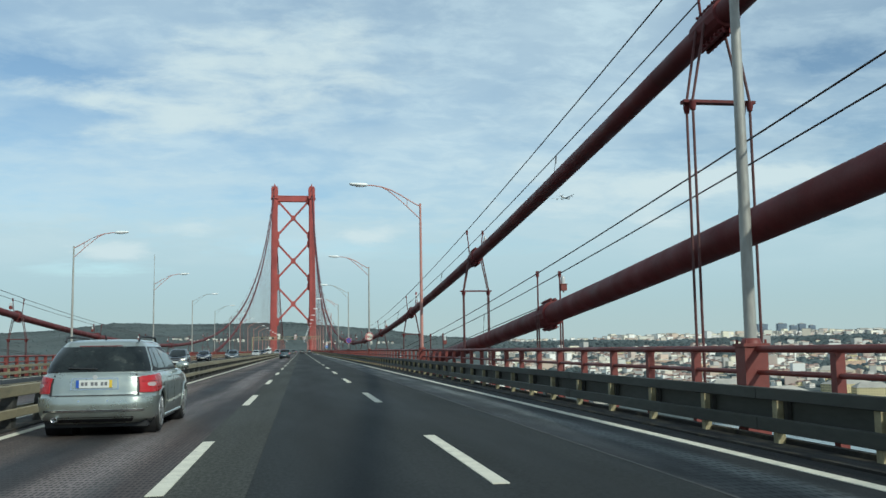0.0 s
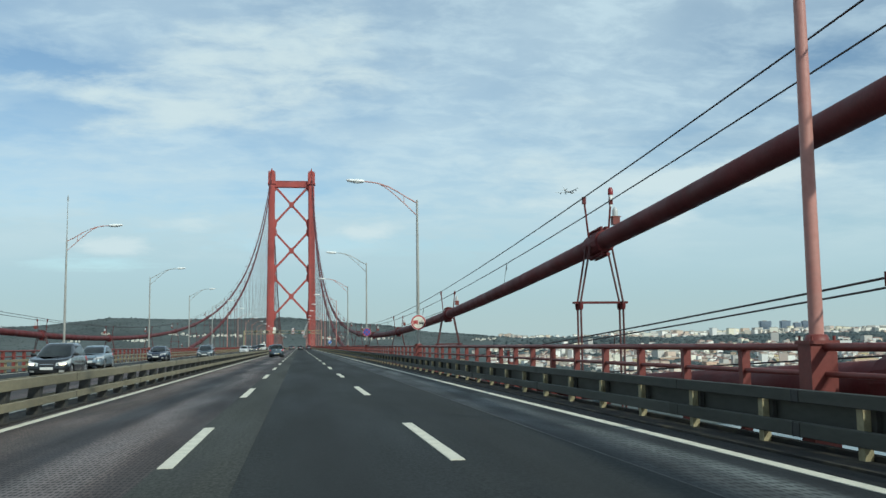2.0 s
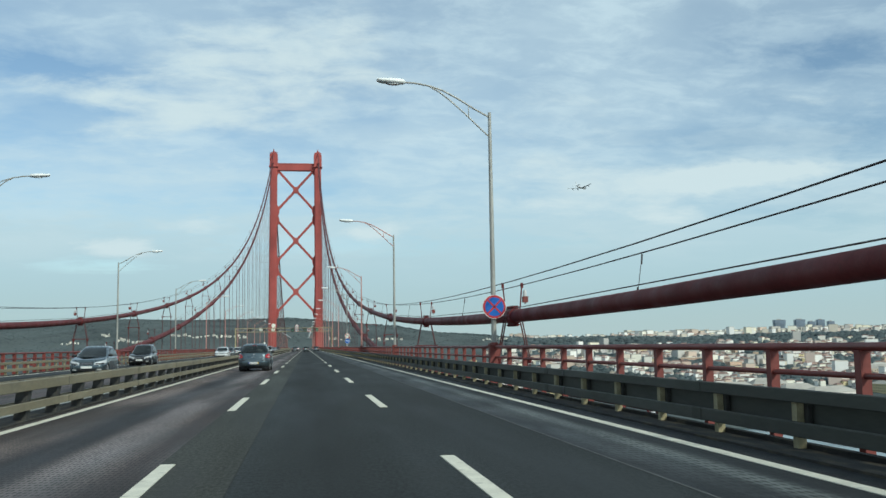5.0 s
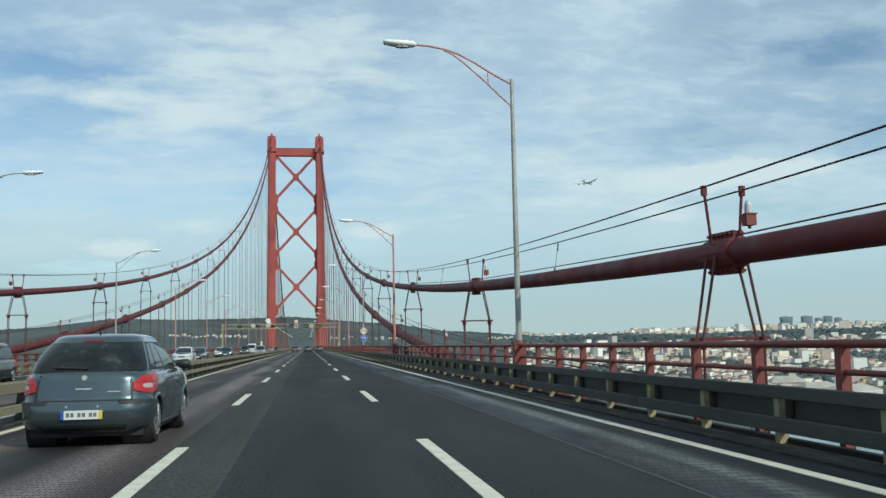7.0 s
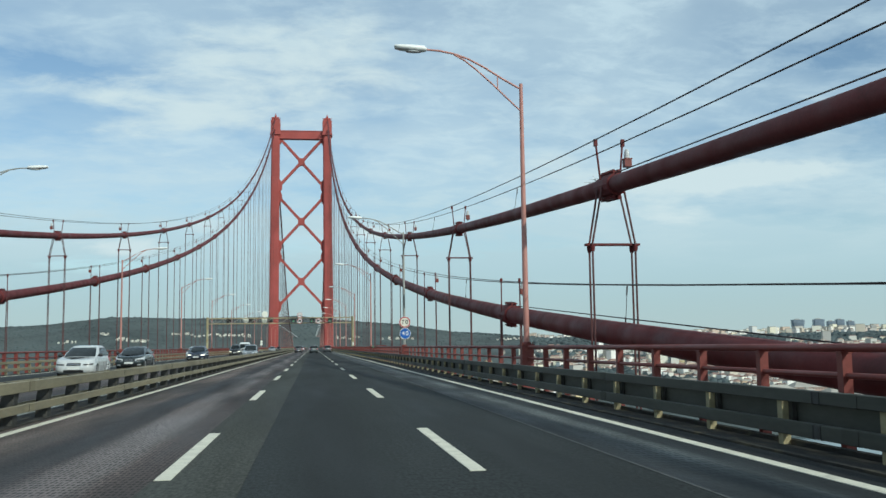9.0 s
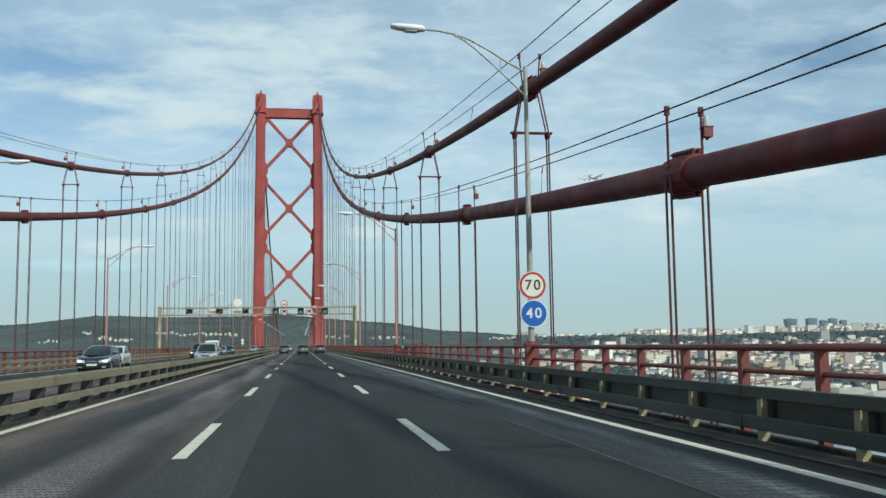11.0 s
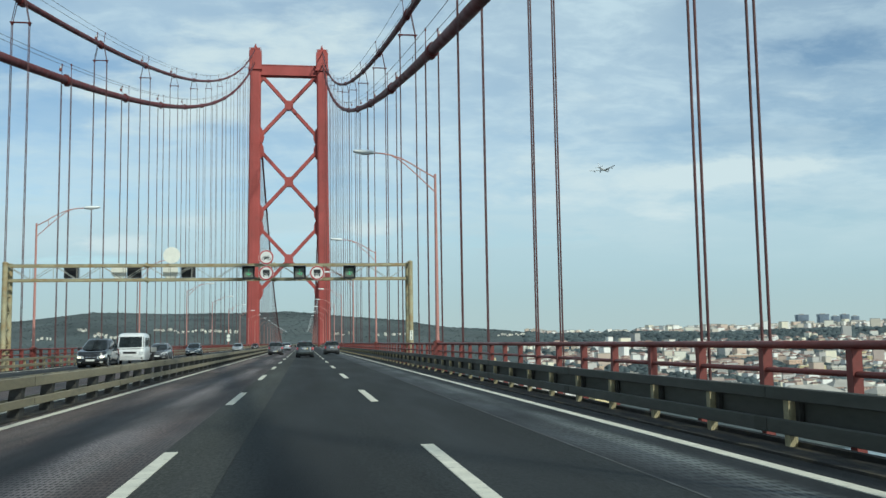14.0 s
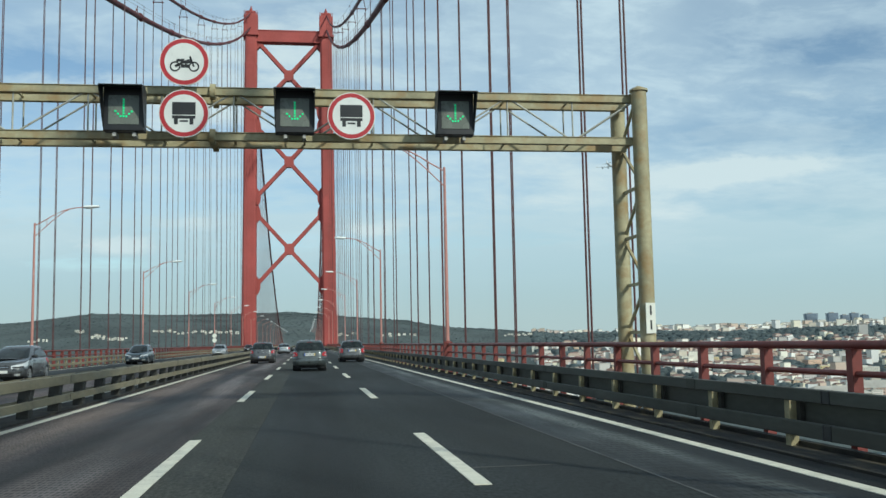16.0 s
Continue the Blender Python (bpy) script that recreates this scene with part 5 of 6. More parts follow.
    for x, z in ((-2.02, 5.46), (0.98, 5.46)):
        s = round_sign(o, x, -0.28, z, 0.88, WHITE, SIGN_RED, "round no-lorries sign with a red edge")
        part("lorry_shape", truck_back(1.2), BLACK, s)
    s = round_sign(o, -2.02, -0.28, 6.41, 0.88, WHITE, SIGN_RED, "round no-motorcycles sign with a red edge")
    m = Mesh()
    for x in (-0.16, 0.17):
        n = 20
        ra, rb = 0.095, 0.068
        m.rings([[(x + r * math.cos(a), y, -0.09 + r * math.sin(a)) for a in [2 * math.pi * k / n for k in range(n)]] for r, y in ((ra, -0.030), (ra, -0.036), (rb, -0.036), (rb, -0.030))], cap=False, smooth=False)
    m.bar((-0.16, -0.033, -0.09), (0.0, -0.033, 0.0), 0.006, 0.045).bar((0.0, -0.033, -0.02), (0.13, -0.033, 0.03), 0.006, 0.07)
    m.bar((0.17, -0.033, -0.09), (0.10, -0.033, 0.10), 0.006, 0.03).bar((-0.14, -0.033, 0.02), (0.0, -0.033, 0.03), 0.006, 0.05).bar((-0.06, -0.033, -0.08), (0.08, -0.033, -0.08), 0.006, 0.06)
    part("motorcycle_shape", m, BLACK, s)
    part("sign_pole", Mesh().tube([(-2.06, -0.2, 5.0), (-2.06, -0.2, 6.9)], 0.03, 8), GALV, o)
    for x, z, d in ((-7.72, 6.70, 1.0), (-7.78, 5.74, 0.92), (-10.77, 5.76, 0.92)):
        part("sign", disc(d / 2, 0.025), SIGN_BACK, o, "cream back of a round sign", at=(x, 1.45, z))
    part("sign_pole", Mesh().tube([(-7.72, 1.5, 5.1), (-7.72, 1.5, 7.1)], 0.03, 8), GALV, o)
    # number plate of the gantry, on its leg
    p = part("number_board", Mesh().box(-0.095, -0.02, -0.29, 0.095, 0.0, 0.29), SIGN_BACK, o, "cream board with black numerals", at=(GX1, -0.165, 1.66))
    for z in (0.14, -0.14):
        lettering("numeral", "1", 0.25, BLACK, p, (0, -0.024, z), bold=0.003)


gantry()


# ---- inspection access beside the railing ----
def access():
    x = XC + D_RAIL
    o = thing("access_platform", x, 273.75, 0, "red steel access gate and landing outside the railing", "platform")
    part("landing", Mesh().box(0.2, -2.9, -0.9, 1.3, 2.9, -0.8), RED, o)
    for y in (0.55, 2.56):       # the two sides of the narrow gate
        m = Mesh()
        m.box(-0.09, y - 0.02, -0.7, 0.09, y + 0.02, 1.18)
        m.box(-0.09, y - 0.08, -0.7, -0.075, y + 0.08, 1.16).box(0.075, y - 0.08, -0.7, 0.09, y + 0.08, 1.16)
        m.rings([[(0.09 * math.cos(a), y + d, 1.18 + 0.08 * math.sin(a)) for a in np.linspace(0, math.pi, 9)] for d in (-0.02, 0.02)], smooth=False)
        post = part("gate_post", m, RED, o)
        for z in (0.30, 0.78, 1.12):
            part("pin", Mesh().tube([(0, y - 0.07, z), (0, y + 0.07, z)], 0.04, 10), CABLE_RED, post)
    # hooped end of the frame
    hoop = [(0.2, -2.7, -0.8), (0.2, -2.7, 1.16)] + [(0.2, -2.7 + 0.16 * (1 - math.cos(a)), 1.16 + 0.14 * math.sin(a)) for a in np.linspace(0.3, math.pi - 0.3, 6)] + [(0.2, -2.38, 1.16), (0.2, -2.38, -0.8)]
    part("hoop", Mesh().tube(hoop, 0.05, 8), RED, o)
    for fx, fy in ((0.95, -2.0), (0.95, 0.3), (0.95, 2.6), (0.22, -1.85)):
        part("frame_post", Mesh().box(fx - 0.045, fy - 0.045, -0.85, fx + 0.045, fy + 0.045, 1.30), RED, o)
    m = Mesh()
    for fx in (0.2, 0.95):
        m.box(fx - 0.04, -2.3, 1.27, fx + 0.04, 2.65, 1.325)
    for fy in (-2.0, 0.3, 2.61):
        m.box(0.24, fy - 0.035, 1.265, 0.91, fy + 0.035, 1.32)
    part("frame_rail", m, RED, o)
    m = Mesh()
    m.box(0.93, -2.0, 0.50, 0.98, 2.7, 0.55)
    for fx in (0.4, 0.95):
        m.bar((fx, -2.7, 0.95), (fx, -4.1, -0.85), 0.05, 0.05)
    part("stair_rail", m, RED, o)
    part("ladder", Mesh().bar((0.4, -2.7, 0.1), (0.4, -4.1, -1.6), 0.05, 0.12).bar((0.95, -2.7, 0.1), (0.95, -4.1, -1.6), 0.05, 0.12), RED, o)
    b = part("notice_board", Mesh().box(-0.155, -0.012, -0.11, 0.155, 0.012, 0.11), SIGN_GREEN, o, "green notice board with white letters", at=(0.06, 2.12, 1.12))
    part("board_bracket", Mesh().box(-0.02, 0.012, 0.05, 0.02, 0.40, 0.08), RED, b)
    for lx, w in ((-0.085, "Nº"), (0.01, "3"), (0.095, "E")):
        lettering("letter", w, 0.12, WHITE, b, (lx, -0.016, 0), bold=0.003)


access()


# ---- vehicles: the origin is on the road under the middle of the tail, +y is ahead ----
def ring_point(q, hw, y0, y1, r, bow=0.05):
    """A point of a plan outline; q: degrees round it, 0 at the middle of the tail, 90 at the side of +x, 180 at the nose."""
    q = (q + 180) % 360 - 180
    s, q = (1 if q >= 0 else -1), abs(q)
    front = q > 90
    q = 180 - q if front else q
    half = (y1 - y0) / 2
    r = min(r, hw * 0.8, half * 0.8)
    if q <= 30:
        x, d = (hw - r) * q / 30, 0.0
    elif q <= 45:
        a = radians((q - 30) * 6)
        x, d = hw - r + r * math.sin(a), r * (1 - math.cos(a))
    else:
        x, d = hw, r + (half - r) * (q - 45) / 45
    d += bow * min(x / hw, 1) ** 2 * (1 - d / half)
    x *= 1 - 0.055 * (1 - d / half) ** 3
    return s * x, (y1 - d) if front else (y0 + d)


class Shell:
    """A skin of stacked rounded rings; patches of it make lamps, panes and trims."""

    def __init__(self, levels, drop=lambda y: 0.0, r=0.30, bow=0.05):
        self.levels, self.drop, self.r, self.bow = levels, drop, r, bow

    def point(self, a, v, out=0.0):
        """a: degrees, -90 is the tail, 90 the nose, 0 the +x side; v: levels counted from the lowest."""
        k = min(int(v), len(self.levels) - 2)
        f = v - k
        z, hw, y0, y1 = [p + (q - p) * f for p, q in zip(self.levels[k], self.levels[k + 1])]
        x, y = ring_point(a + 90, hw + out, y0 - out, y1 + out, self.r, self.bow)
        return (x, y, z + self.drop(y) * min(v / (len(self.levels) - 1), 1) ** 1.5)

    def at(self, z):
        """The level count at a height."""
        return float(np.interp(z, [lv[0] for lv in self.levels], range(len(self.levels))))

    def side(self, z):
        return float(np.interp(z, [lv[0] for lv in self.levels], [lv[1] for lv in self.levels]))

    def skin(self, m, n=72, fine=2, holes=()):
        """The whole skin, left open at wheel arches: (y, z, radius)."""
        vs = np.linspace(0, len(self.levels) - 1, (len(self.levels) - 1) * fine + 1)
        rings = [[self.point(360 * i / n, v) for i in range(n)] for v in vs]
        if not holes:
            return m.rings(rings, cap=True)
        v = [p for r in rings for p in r]
        inner = self.side(0.4) * 0.5
        f = []
        for i in range(len(rings) - 1):
            for j in range(n):
                quad = (i * n + j, i * n + (j + 1) % n, (i + 1) * n + (j + 1) % n, (i + 1) * n + j)
                x, y, z = [sum(v[k][c] for k in quad) / 4 for c in range(3)]
                if abs(x) < inner or all(math.hypot(y - hy, z - hz) > hr for hy, hz, hr in holes):
                    f.append(quad)
        m.add(v, f, True)
        m.add(rings[-1], [tuple(range(n))])
        return m

    def patch(self, m, a0, a1, v0, v1, out=0.006, back=0.02, n=10, w=3, end=None, leaf=0.0):
        """A thin curved plate between two angles; end: its lower and upper edge at a1, where they differ from those at a0; leaf: how far the ends are pinched."""
        aa = np.linspace(a0, a1, n)
        e0, e1 = end or (v0, v1)
        pinch = lambda f, g: 0.5 + (f - 0.5) * (1 - leaf * abs(2 * g - 1) ** 2.2)
        grid = [[(a, (v0 + (v1 - v0) * pinch(f, g)) * (1 - g) + (e0 + (e1 - e0) * pinch(f, g)) * g) for a, g in zip(aa, np.linspace(0, 1, n))] for f in np.linspace(0, 1, w)]
        top = [[self.point(a, v, out) for a, v in row] for row in grid]
        low = [[self.point(a, v, -back) for a, v in row] for row in grid]
        edge = lambda g: g[0] + [r[-1] for r in g[1:-1]] + g[-1][::-1] + [r[0] for r in g[1:-1]][::-1]
        m.rings(top, close=False, cap=False)
        m.rings([edge(low), edge(top)], cap=False, smooth=False)
        return m


def car(name, x, y, turn, colour, label, length=4.2, width=1.72, height=1.48, belt=0.95, screen=0.44, hood=1.12, back_slope=0.42,
        rails=False, plate_end=True, wheel=0.31, chrome_strip=False, lights="tall", lit=False, rear_axle=0.72):
    """back_slope: how far the tail window leans in; screen: the same for the windscreen; hood: the bonnet's length; plate_end: the plate sits on the tailgate."""
    o = thing(name, x, y, 0.006, label, "car", "cars on the bridge", turn=turn)
    hw = width / 2
    axles = (rear_axle, length - 0.84)
    arch = wheel + 0.05
    nose = lambda yy: -0.20 * max(0.0, min(1.0, (yy - (length - hood)) / hood)) ** 1.3
    body = Shell([(0.19, hw * 0.90, 0.20, length - 0.16), (0.26, hw * 0.96, 0.07, length - 0.05), (0.36, hw * 0.985, 0.015, length - 0.01), (0.48, hw * 0.995, 0.0, length), (0.58, hw, 0.02, length - 0.01),
                  (0.62, hw * 0.997, 0.055, length - 0.02), (0.76, hw * 0.99, 0.075, length - 0.06), (belt - 0.05, hw * 0.965, 0.105, length - 0.14), (belt - 0.01, hw * 0.935, 0.13, length - 0.20), (belt + 0.015, hw * 0.88, 0.17, length - 0.28)], nose, 0.34)
    b = part("body", body.skin(Mesh(), 144, 3, [(wy, wheel, arch) for wy in axles]), colour, o)
    yr, yf = 0.135, length - hood
    up = height - belt
    cab = Shell([(belt - 0.02, hw * 0.915, yr, yf + 0.12), (belt + up * 0.25, hw * 0.875, yr + back_slope * 0.20, yf - screen * 0.35), (belt + up * 0.55, hw * 0.80, yr + back_slope * 0.50, yf - screen * 1.05), (height - 0.10, hw * 0.715, yr + back_slope * 0.88, yf - screen * 1.80),
                 (height - 0.045, hw * 0.665, yr + back_slope + 0.0, yf - screen * 2.0), (height - 0.015, hw * 0.59, yr + back_slope + 0.12, yf - screen * 2.1 - 0.10), (height, hw * 0.44, yr + back_slope + 0.40, yf - screen * 2.1 - 0.40)], r=0.24, bow=0.07)
    part("cabin", cab.skin(Mesh(), 72, 3), colour, o)
    # panes
    part("rear_window", cab.patch(Mesh(), -90 - 42.5, -90 + 42.5, 0.30, 2.88, 0.008, n=34, w=8), CAR_GLASS, o, "dark rear window")
    part("windscreen", cab.patch(Mesh(), 90 - 37, 90 + 37, 0.15, 2.95, 0.008, n=20, w=8), CAR_GLASS, o, "dark windscreen")
    for q in (-1, 1):
        turned = lambda a: a - 90 if q > 0 else -90 - a
        trim = part("window_trim", cab.patch(Mesh(), turned(47), turned(131), 0.35, 2.85, 0.004, n=24, w=8), TRIM, o, "black window surround")
        for a0, a1, e in ((48.5, 60, (0.75, 2.6)), (62.5, 84, None), (86.5, 127, (0.50, 2.0))):
            part("side_window", cab.patch(Mesh(), turned(a0), turned(a1), 0.50, 2.75, 0.009, n=12, w=8, end=e) if a0 > 50 else cab.patch(Mesh(), turned(a1), turned(a0), 0.50, 2.75, 0.009, n=8, w=8, end=e), CAR_GLASS, trim)
        part("waist_strip", cab.patch(Mesh(), turned(46), turned(133), 0.28, 0.40, 0.010, n=24), TRIM, o)
    # bumpers, lamps and plates
    bump = part("rear_bumper", body.patch(Mesh(), -90 - 50, -90 + 50, 0.8, 4.05, 0.018, n=36, w=10), colour, o)
    part("bumper_trim", body.patch(Mesh(), -90 - 32, -90 + 32, 0.3, 1.35, 0.022, n=20), TRIM, bump, "black lower valance")
    if chrome_strip:
        part("bumper_strip", body.patch(Mesh(), -90 - 36, -90 + 36, body.at(0.375), body.at(0.405), 0.030, n=24), CHROME, bump, "bright bumper strip")
    else:
        for q in (-1, 1):
            part("rubbing_strip", body.patch(Mesh(), -90 + q * 27, -90 + q * 44, body.at(0.565), body.at(0.605), 0.026, n=10), TRIM, bump)
    for q in (-1, 1):
        part("sensor", body.patch(Mesh(), -90 + q * 11, -90 + q * 12.4, body.at(0.525), body.at(0.55), 0.021, n=4), CHROME, bump)
    front = part("front_bumper", body.patch(Mesh(), 90 - 50, 90 + 50, 0.8, 4.05, 0.018, n=36, w=10), colour, o)
    part("air_intake", body.patch(Mesh(), 90 - 26, 90 + 26, 1.0, 2.3, 0.024, n=16), TRIM, front)
    for q in (-1, 1):
        part("fog_lamp", body.patch(Mesh(), 90 + q * 30, 90 + q * 36, 1.3, 2.2, 0.026, n=6), CLEAR, front)
    part("grille", body.patch(Mesh(), 90 - 18, 90 + 18, body.at(0.64), body.at(0.78), 0.012, n=12), TRIM, o, "dark grille")
    part("grille_bar", body.patch(Mesh(), 90 - 16, 90 + 16, body.at(0.70), body.at(0.72), 0.02, n=12), CHROME, o)
    # lamps wrap round the corners
    if lights == "tall":
        inner, outer, lo, hi, ilo, ihi = 34, 53, 0.72, belt, 0.665, belt - 0.06
    else:
        inner, outer, lo, hi, ilo, ihi = 34, 54, 0.66, belt - 0.015, 0.635, belt - 0.05
    for q in (-1, 1):
        t = part("tail_lamp", body.patch(Mesh(), -90 + q * inner, -90 + q * outer, body.at(ilo), body.at(ihi), 0.014, n=18, w=7, end=(body.at(lo), body.at(hi)), leaf=0.62 if lights == "tall" else 0.12), TAIL, o, "red tail lamp")
        zc = (ilo + ihi) / 2
        part("reversing_lamp", body.patch(Mesh(), -90 + q * (inner + 3.5), -90 + q * (inner + 9.0), body.at(zc - 0.03), body.at(zc + 0.035), 0.019, n=8, leaf=0.6), REVERSING, t, "pale reversing lamp")
        part("lamp_rib", body.patch(Mesh(), -90 + q * (inner + 1), -90 + q * (outer - 2), body.at(zc + 0.045), body.at(zc + 0.055), 0.018, n=10), STOP, t)
    for q in (-1, 1):
        head = part("headlamp", body.patch(Mesh(), 90 + q * 22, 90 + q * 50, body.at(0.62), body.at(0.76), 0.012, n=14, w=5, end=(body.at(0.70), body.at(0.90))), CLEAR, o, "clear headlamp")
        part("lamp_bezel", body.patch(Mesh(), 90 + q * 25, 90 + q * 40, body.at(0.66), body.at(0.73), 0.015, n=10), TRIM, head)
        if lit:
            part("bulb", body.patch(Mesh(), 90 + q * 30, 90 + q * 38, body.at(0.66), body.at(0.75), 0.02, n=6), HEADLIGHT, head, "lit headlamp bulb")
    # shut lines of the tailgate, and the recess of the plate
    gate = Mesh()
    body.patch(gate, -90 - 34, -90 + 34, body.at(0.608), body.at(0.622), 0.006, n=16)
    for q in (-1, 1):
        body.patch(gate, -90 + q * 33.2, -90 + q * 34.0, body.at(0.615), body.at(belt - 0.02), 0.006, n=3)
    part("tailgate_gap", gate, TRIM, b)
    if plate_end:
        part("plate_frame", body.patch(Mesh(), -90 - 20.5, -90 + 20.5, body.at(0.70), body.at(0.875), 0.006, n=14), CHROME if chrome_strip else TRIM, b, "rim of the plate recess")
        part("plate_recess", body.patch(Mesh(), -90 - 19.3, -90 + 19.3, body.at(0.712), body.at(0.862), 0.010, n=14), colour, b)
    pz = 0.787 if plate_end else 0.435
    p = part("number_plate", Mesh().box(-0.26, -0.012, -0.057, 0.26, 0.0, 0.057), PLATE, o, "pale number plate", at=(0, 0.062 if plate_end else -0.020, pz))
    part("plate_edge_blue", Mesh().box(-0.26, -0.015, -0.057, -0.218, -0.013, 0.057), PLATE_BLUE, p)
    part("plate_edge_yellow", Mesh().box(0.218, -0.015, -0.057, 0.26, -0.013, 0.057), PLATE_YELLOW, p)
    part("plate_bars", plates([(-0.19, -0.026, -0.150, 0.026), (-0.135, -0.026, -0.095, 0.026), (-0.050, -0.026, -0.008, 0.026), (0.008, -0.026, 0.050, 0.026), (0.095, -0.026, 0.135, 0.026), (0.150, -0.026, 0.19, 0.026)], -0.015, -0.013), PLATE_DARK, p)
    part("front_plate", Mesh().box(-0.26, 0.0, -0.055, 0.26, 0.012, 0.055), PLATE, o, at=(0, length + 0.012, 0.44))
    part("stop_lamp", cab.patch(Mesh(), -90 - (25 if chrome_strip else 11), -90 + (25 if chrome_strip else 11), 2.93, 3.02 if chrome_strip else 3.25, 0.010, n=12), STOP, o)
    part("badge", Mesh().tube([(0, 0.11, belt - 0.055), (0, 0.088, belt - 0.055)], 0.034, 12), BADGE, o)
    if not plate_end:
        part("name_strip", Mesh().box(-0.10, 0.060, 0.755, 0.10, 0.085, 0.772).box(0.30, 0.060, 0.715, 0.46, 0.085, 0.728), BADGE, o)
    yw = yr + back_slope * 0.12
    part("wiper", Mesh().tube([(0.02, yw - 0.03, belt + 0.065), (-0.40, yw - 0.01, belt + 0.085)], 0.012, 6), TRIM, o)
    part("aerial", Mesh().tube([(0, yr + back_slope + 0.34, height - 0.01), (0, yr + back_slope + 0.24, height + 0.075)], [0.014, 0.006], 6), TRIM, o)
    if chrome_strip:
        m = Mesh()
        m.rings([[(-hw * 0.62 + rr * math.cos(a), yy, 0.265 + 0.8 * rr * math.sin(a)) for a in [math.pi * k / 8 for k in range(16)]] for rr, yy in ((0.045, 0.30), (0.045, -0.005), (0.038, -0.008), (0.036, 0.10))])
        part("exhaust", m, CHROME, o)
    part("underbody", Mesh().box(-hw * 0.84, 0.30, 0.13, hw * 0.84, length - 0.35, 0.30), TRIM, o)
    for s in (-1, 1):
        mx = hw * 0.95
        part("mirror", Mesh().rings([[(s * (mx + dx), yf - screen * 0.45 + dy * 0.085 * k, belt + 0.065 + dz * 0.075 * k) for dy, dz in [(math.cos(a), math.sin(a)) for a in [math.pi * j / 6 for j in range(12)]]] for dx, k in ((-0.06, 0.35), (0.0, 0.8), (0.04, 1.0), (0.13, 0.95), (0.165, 0.6))]), TRIM if lights == "tall" else colour, o)
        xs = hw * 0.985
        for f in (0.38, 0.60):
            part("door_handle", Mesh().tube([(s * (xs - 0.02), length * f, 0.845), (s * (xs + 0.008), length * f + 0.03, 0.845), (s * (xs + 0.008), length * f + 0.14, 0.848), (s * (xs - 0.02), length * f + 0.17, 0.848)], 0.013, 6), colour, o)
        gap = Mesh()
        for a in (69, 88.5, 112):
            body.patch(gap, a - 90 if s > 0 else -90 - a, (a + 0.35) - 90 if s > 0 else -90.35 - a, body.at(0.30), body.at(belt - 0.02), 0.003, n=2, w=6)
        part("door_gap", gap, TRIM, b)
        sill = Mesh()
        sill.tube([(s * hw * 0.93, axles[0] + arch + 0.02, 0.23), (s * hw * 0.93, axles[1] - arch - 0.02, 0.23)], 0.035, 8)
        part("sill", sill, TRIM if lights == "tall" else colour, b)
        if rails:
            part("roof_rail", Mesh().tube([(s * hw * 0.62, yr + back_slope + 0.06, height - 0.03), (s * hw * 0.625, yr + back_slope + 0.16, height + 0.035), (s * hw * 0.63, yr + back_slope + 0.9, height + 0.042), (s * hw * 0.62, yf - screen * 2.1 - 0.25, height + 0.03), (s * hw * 0.61, yf - screen * 2.1 - 0.1, height - 0.03)], 0.016, 8), TRIM, o, "dark roof rail")
        for wy in axles:
            cx = s * (hw - 0.135)
            # dark wheelhouse and the flared lip of the arch
            part("wheelhouse", Mesh().rings([[(s * xx, wy + (arch + 0.03) * math.cos(a), wheel + (arch + 0.03) * math.sin(a)) for a in [2 * math.pi * k / 24 for k in range(24)]] for xx in (hw * 0.50, hw * 0.93)], cap=False).rings([[(s * hw * 0.5, wy + rr * math.cos(a), wheel + rr * math.sin(a)) for a in [2 * math.pi * k / 24 for k in range(24)]] for rr in (arch + 0.03, 0.02)], cap=False), TRIM, b)
            lip = [(wy + arch * math.cos(a), wheel + arch * math.sin(a)) for a in np.linspace(radians(-14), radians(194), 26)]
            part("wheel_arch", Mesh().tube([(s * (body.side(zz) * (1 - 0.055 * max(0.0, 1 - min(yy, length - yy) / (length / 2)) ** 3) - 0.008), yy, zz) for yy, zz in lip], 0.024, 8), colour, b)
            w = part("wheel", Mesh().rings([[(cx + s * dx, wy + rr * math.cos(a), wheel + rr * math.sin(a)) for a in [2 * math.pi * k / 28 for k in range(28)]] for dx, rr in ((-0.10, wheel * 0.85), (-0.095, wheel * 0.96), (-0.07, wheel), (0.07, wheel), (0.098, wheel * 0.965), (0.108, wheel * 0.88), (0.104, wheel * 0.72))]), RUBBER, o, "black tyre")
            rim = Mesh()
            rim.rings([[(cx + s * dx, wy + rr * math.cos(a), wheel + rr * math.sin(a)) for a in [2 * math.pi * k / 24 for k in range(24)]] for dx, rr in ((0.100, wheel * 0.73), (0.118, wheel * 0.72), (0.112, wheel * 0.64), (0.090, wheel * 0.60))], cap=False)
            for k in range(7):
                a = 2 * math.pi * k / 7 + 0.3
                rim.bar((cx + s * 0.112, wy, wheel), (cx + s * 0.106, wy + wheel * 0.66 * math.cos(a), wheel + wheel * 0.66 * math.sin(a)), 0.025, 0.045)
            rim.tube([(cx + s * 0.09, wy, wheel), (cx + s * 0.122, wy, wheel)], 0.05, 12)
            part("rim", rim, RIM, w)
    return o


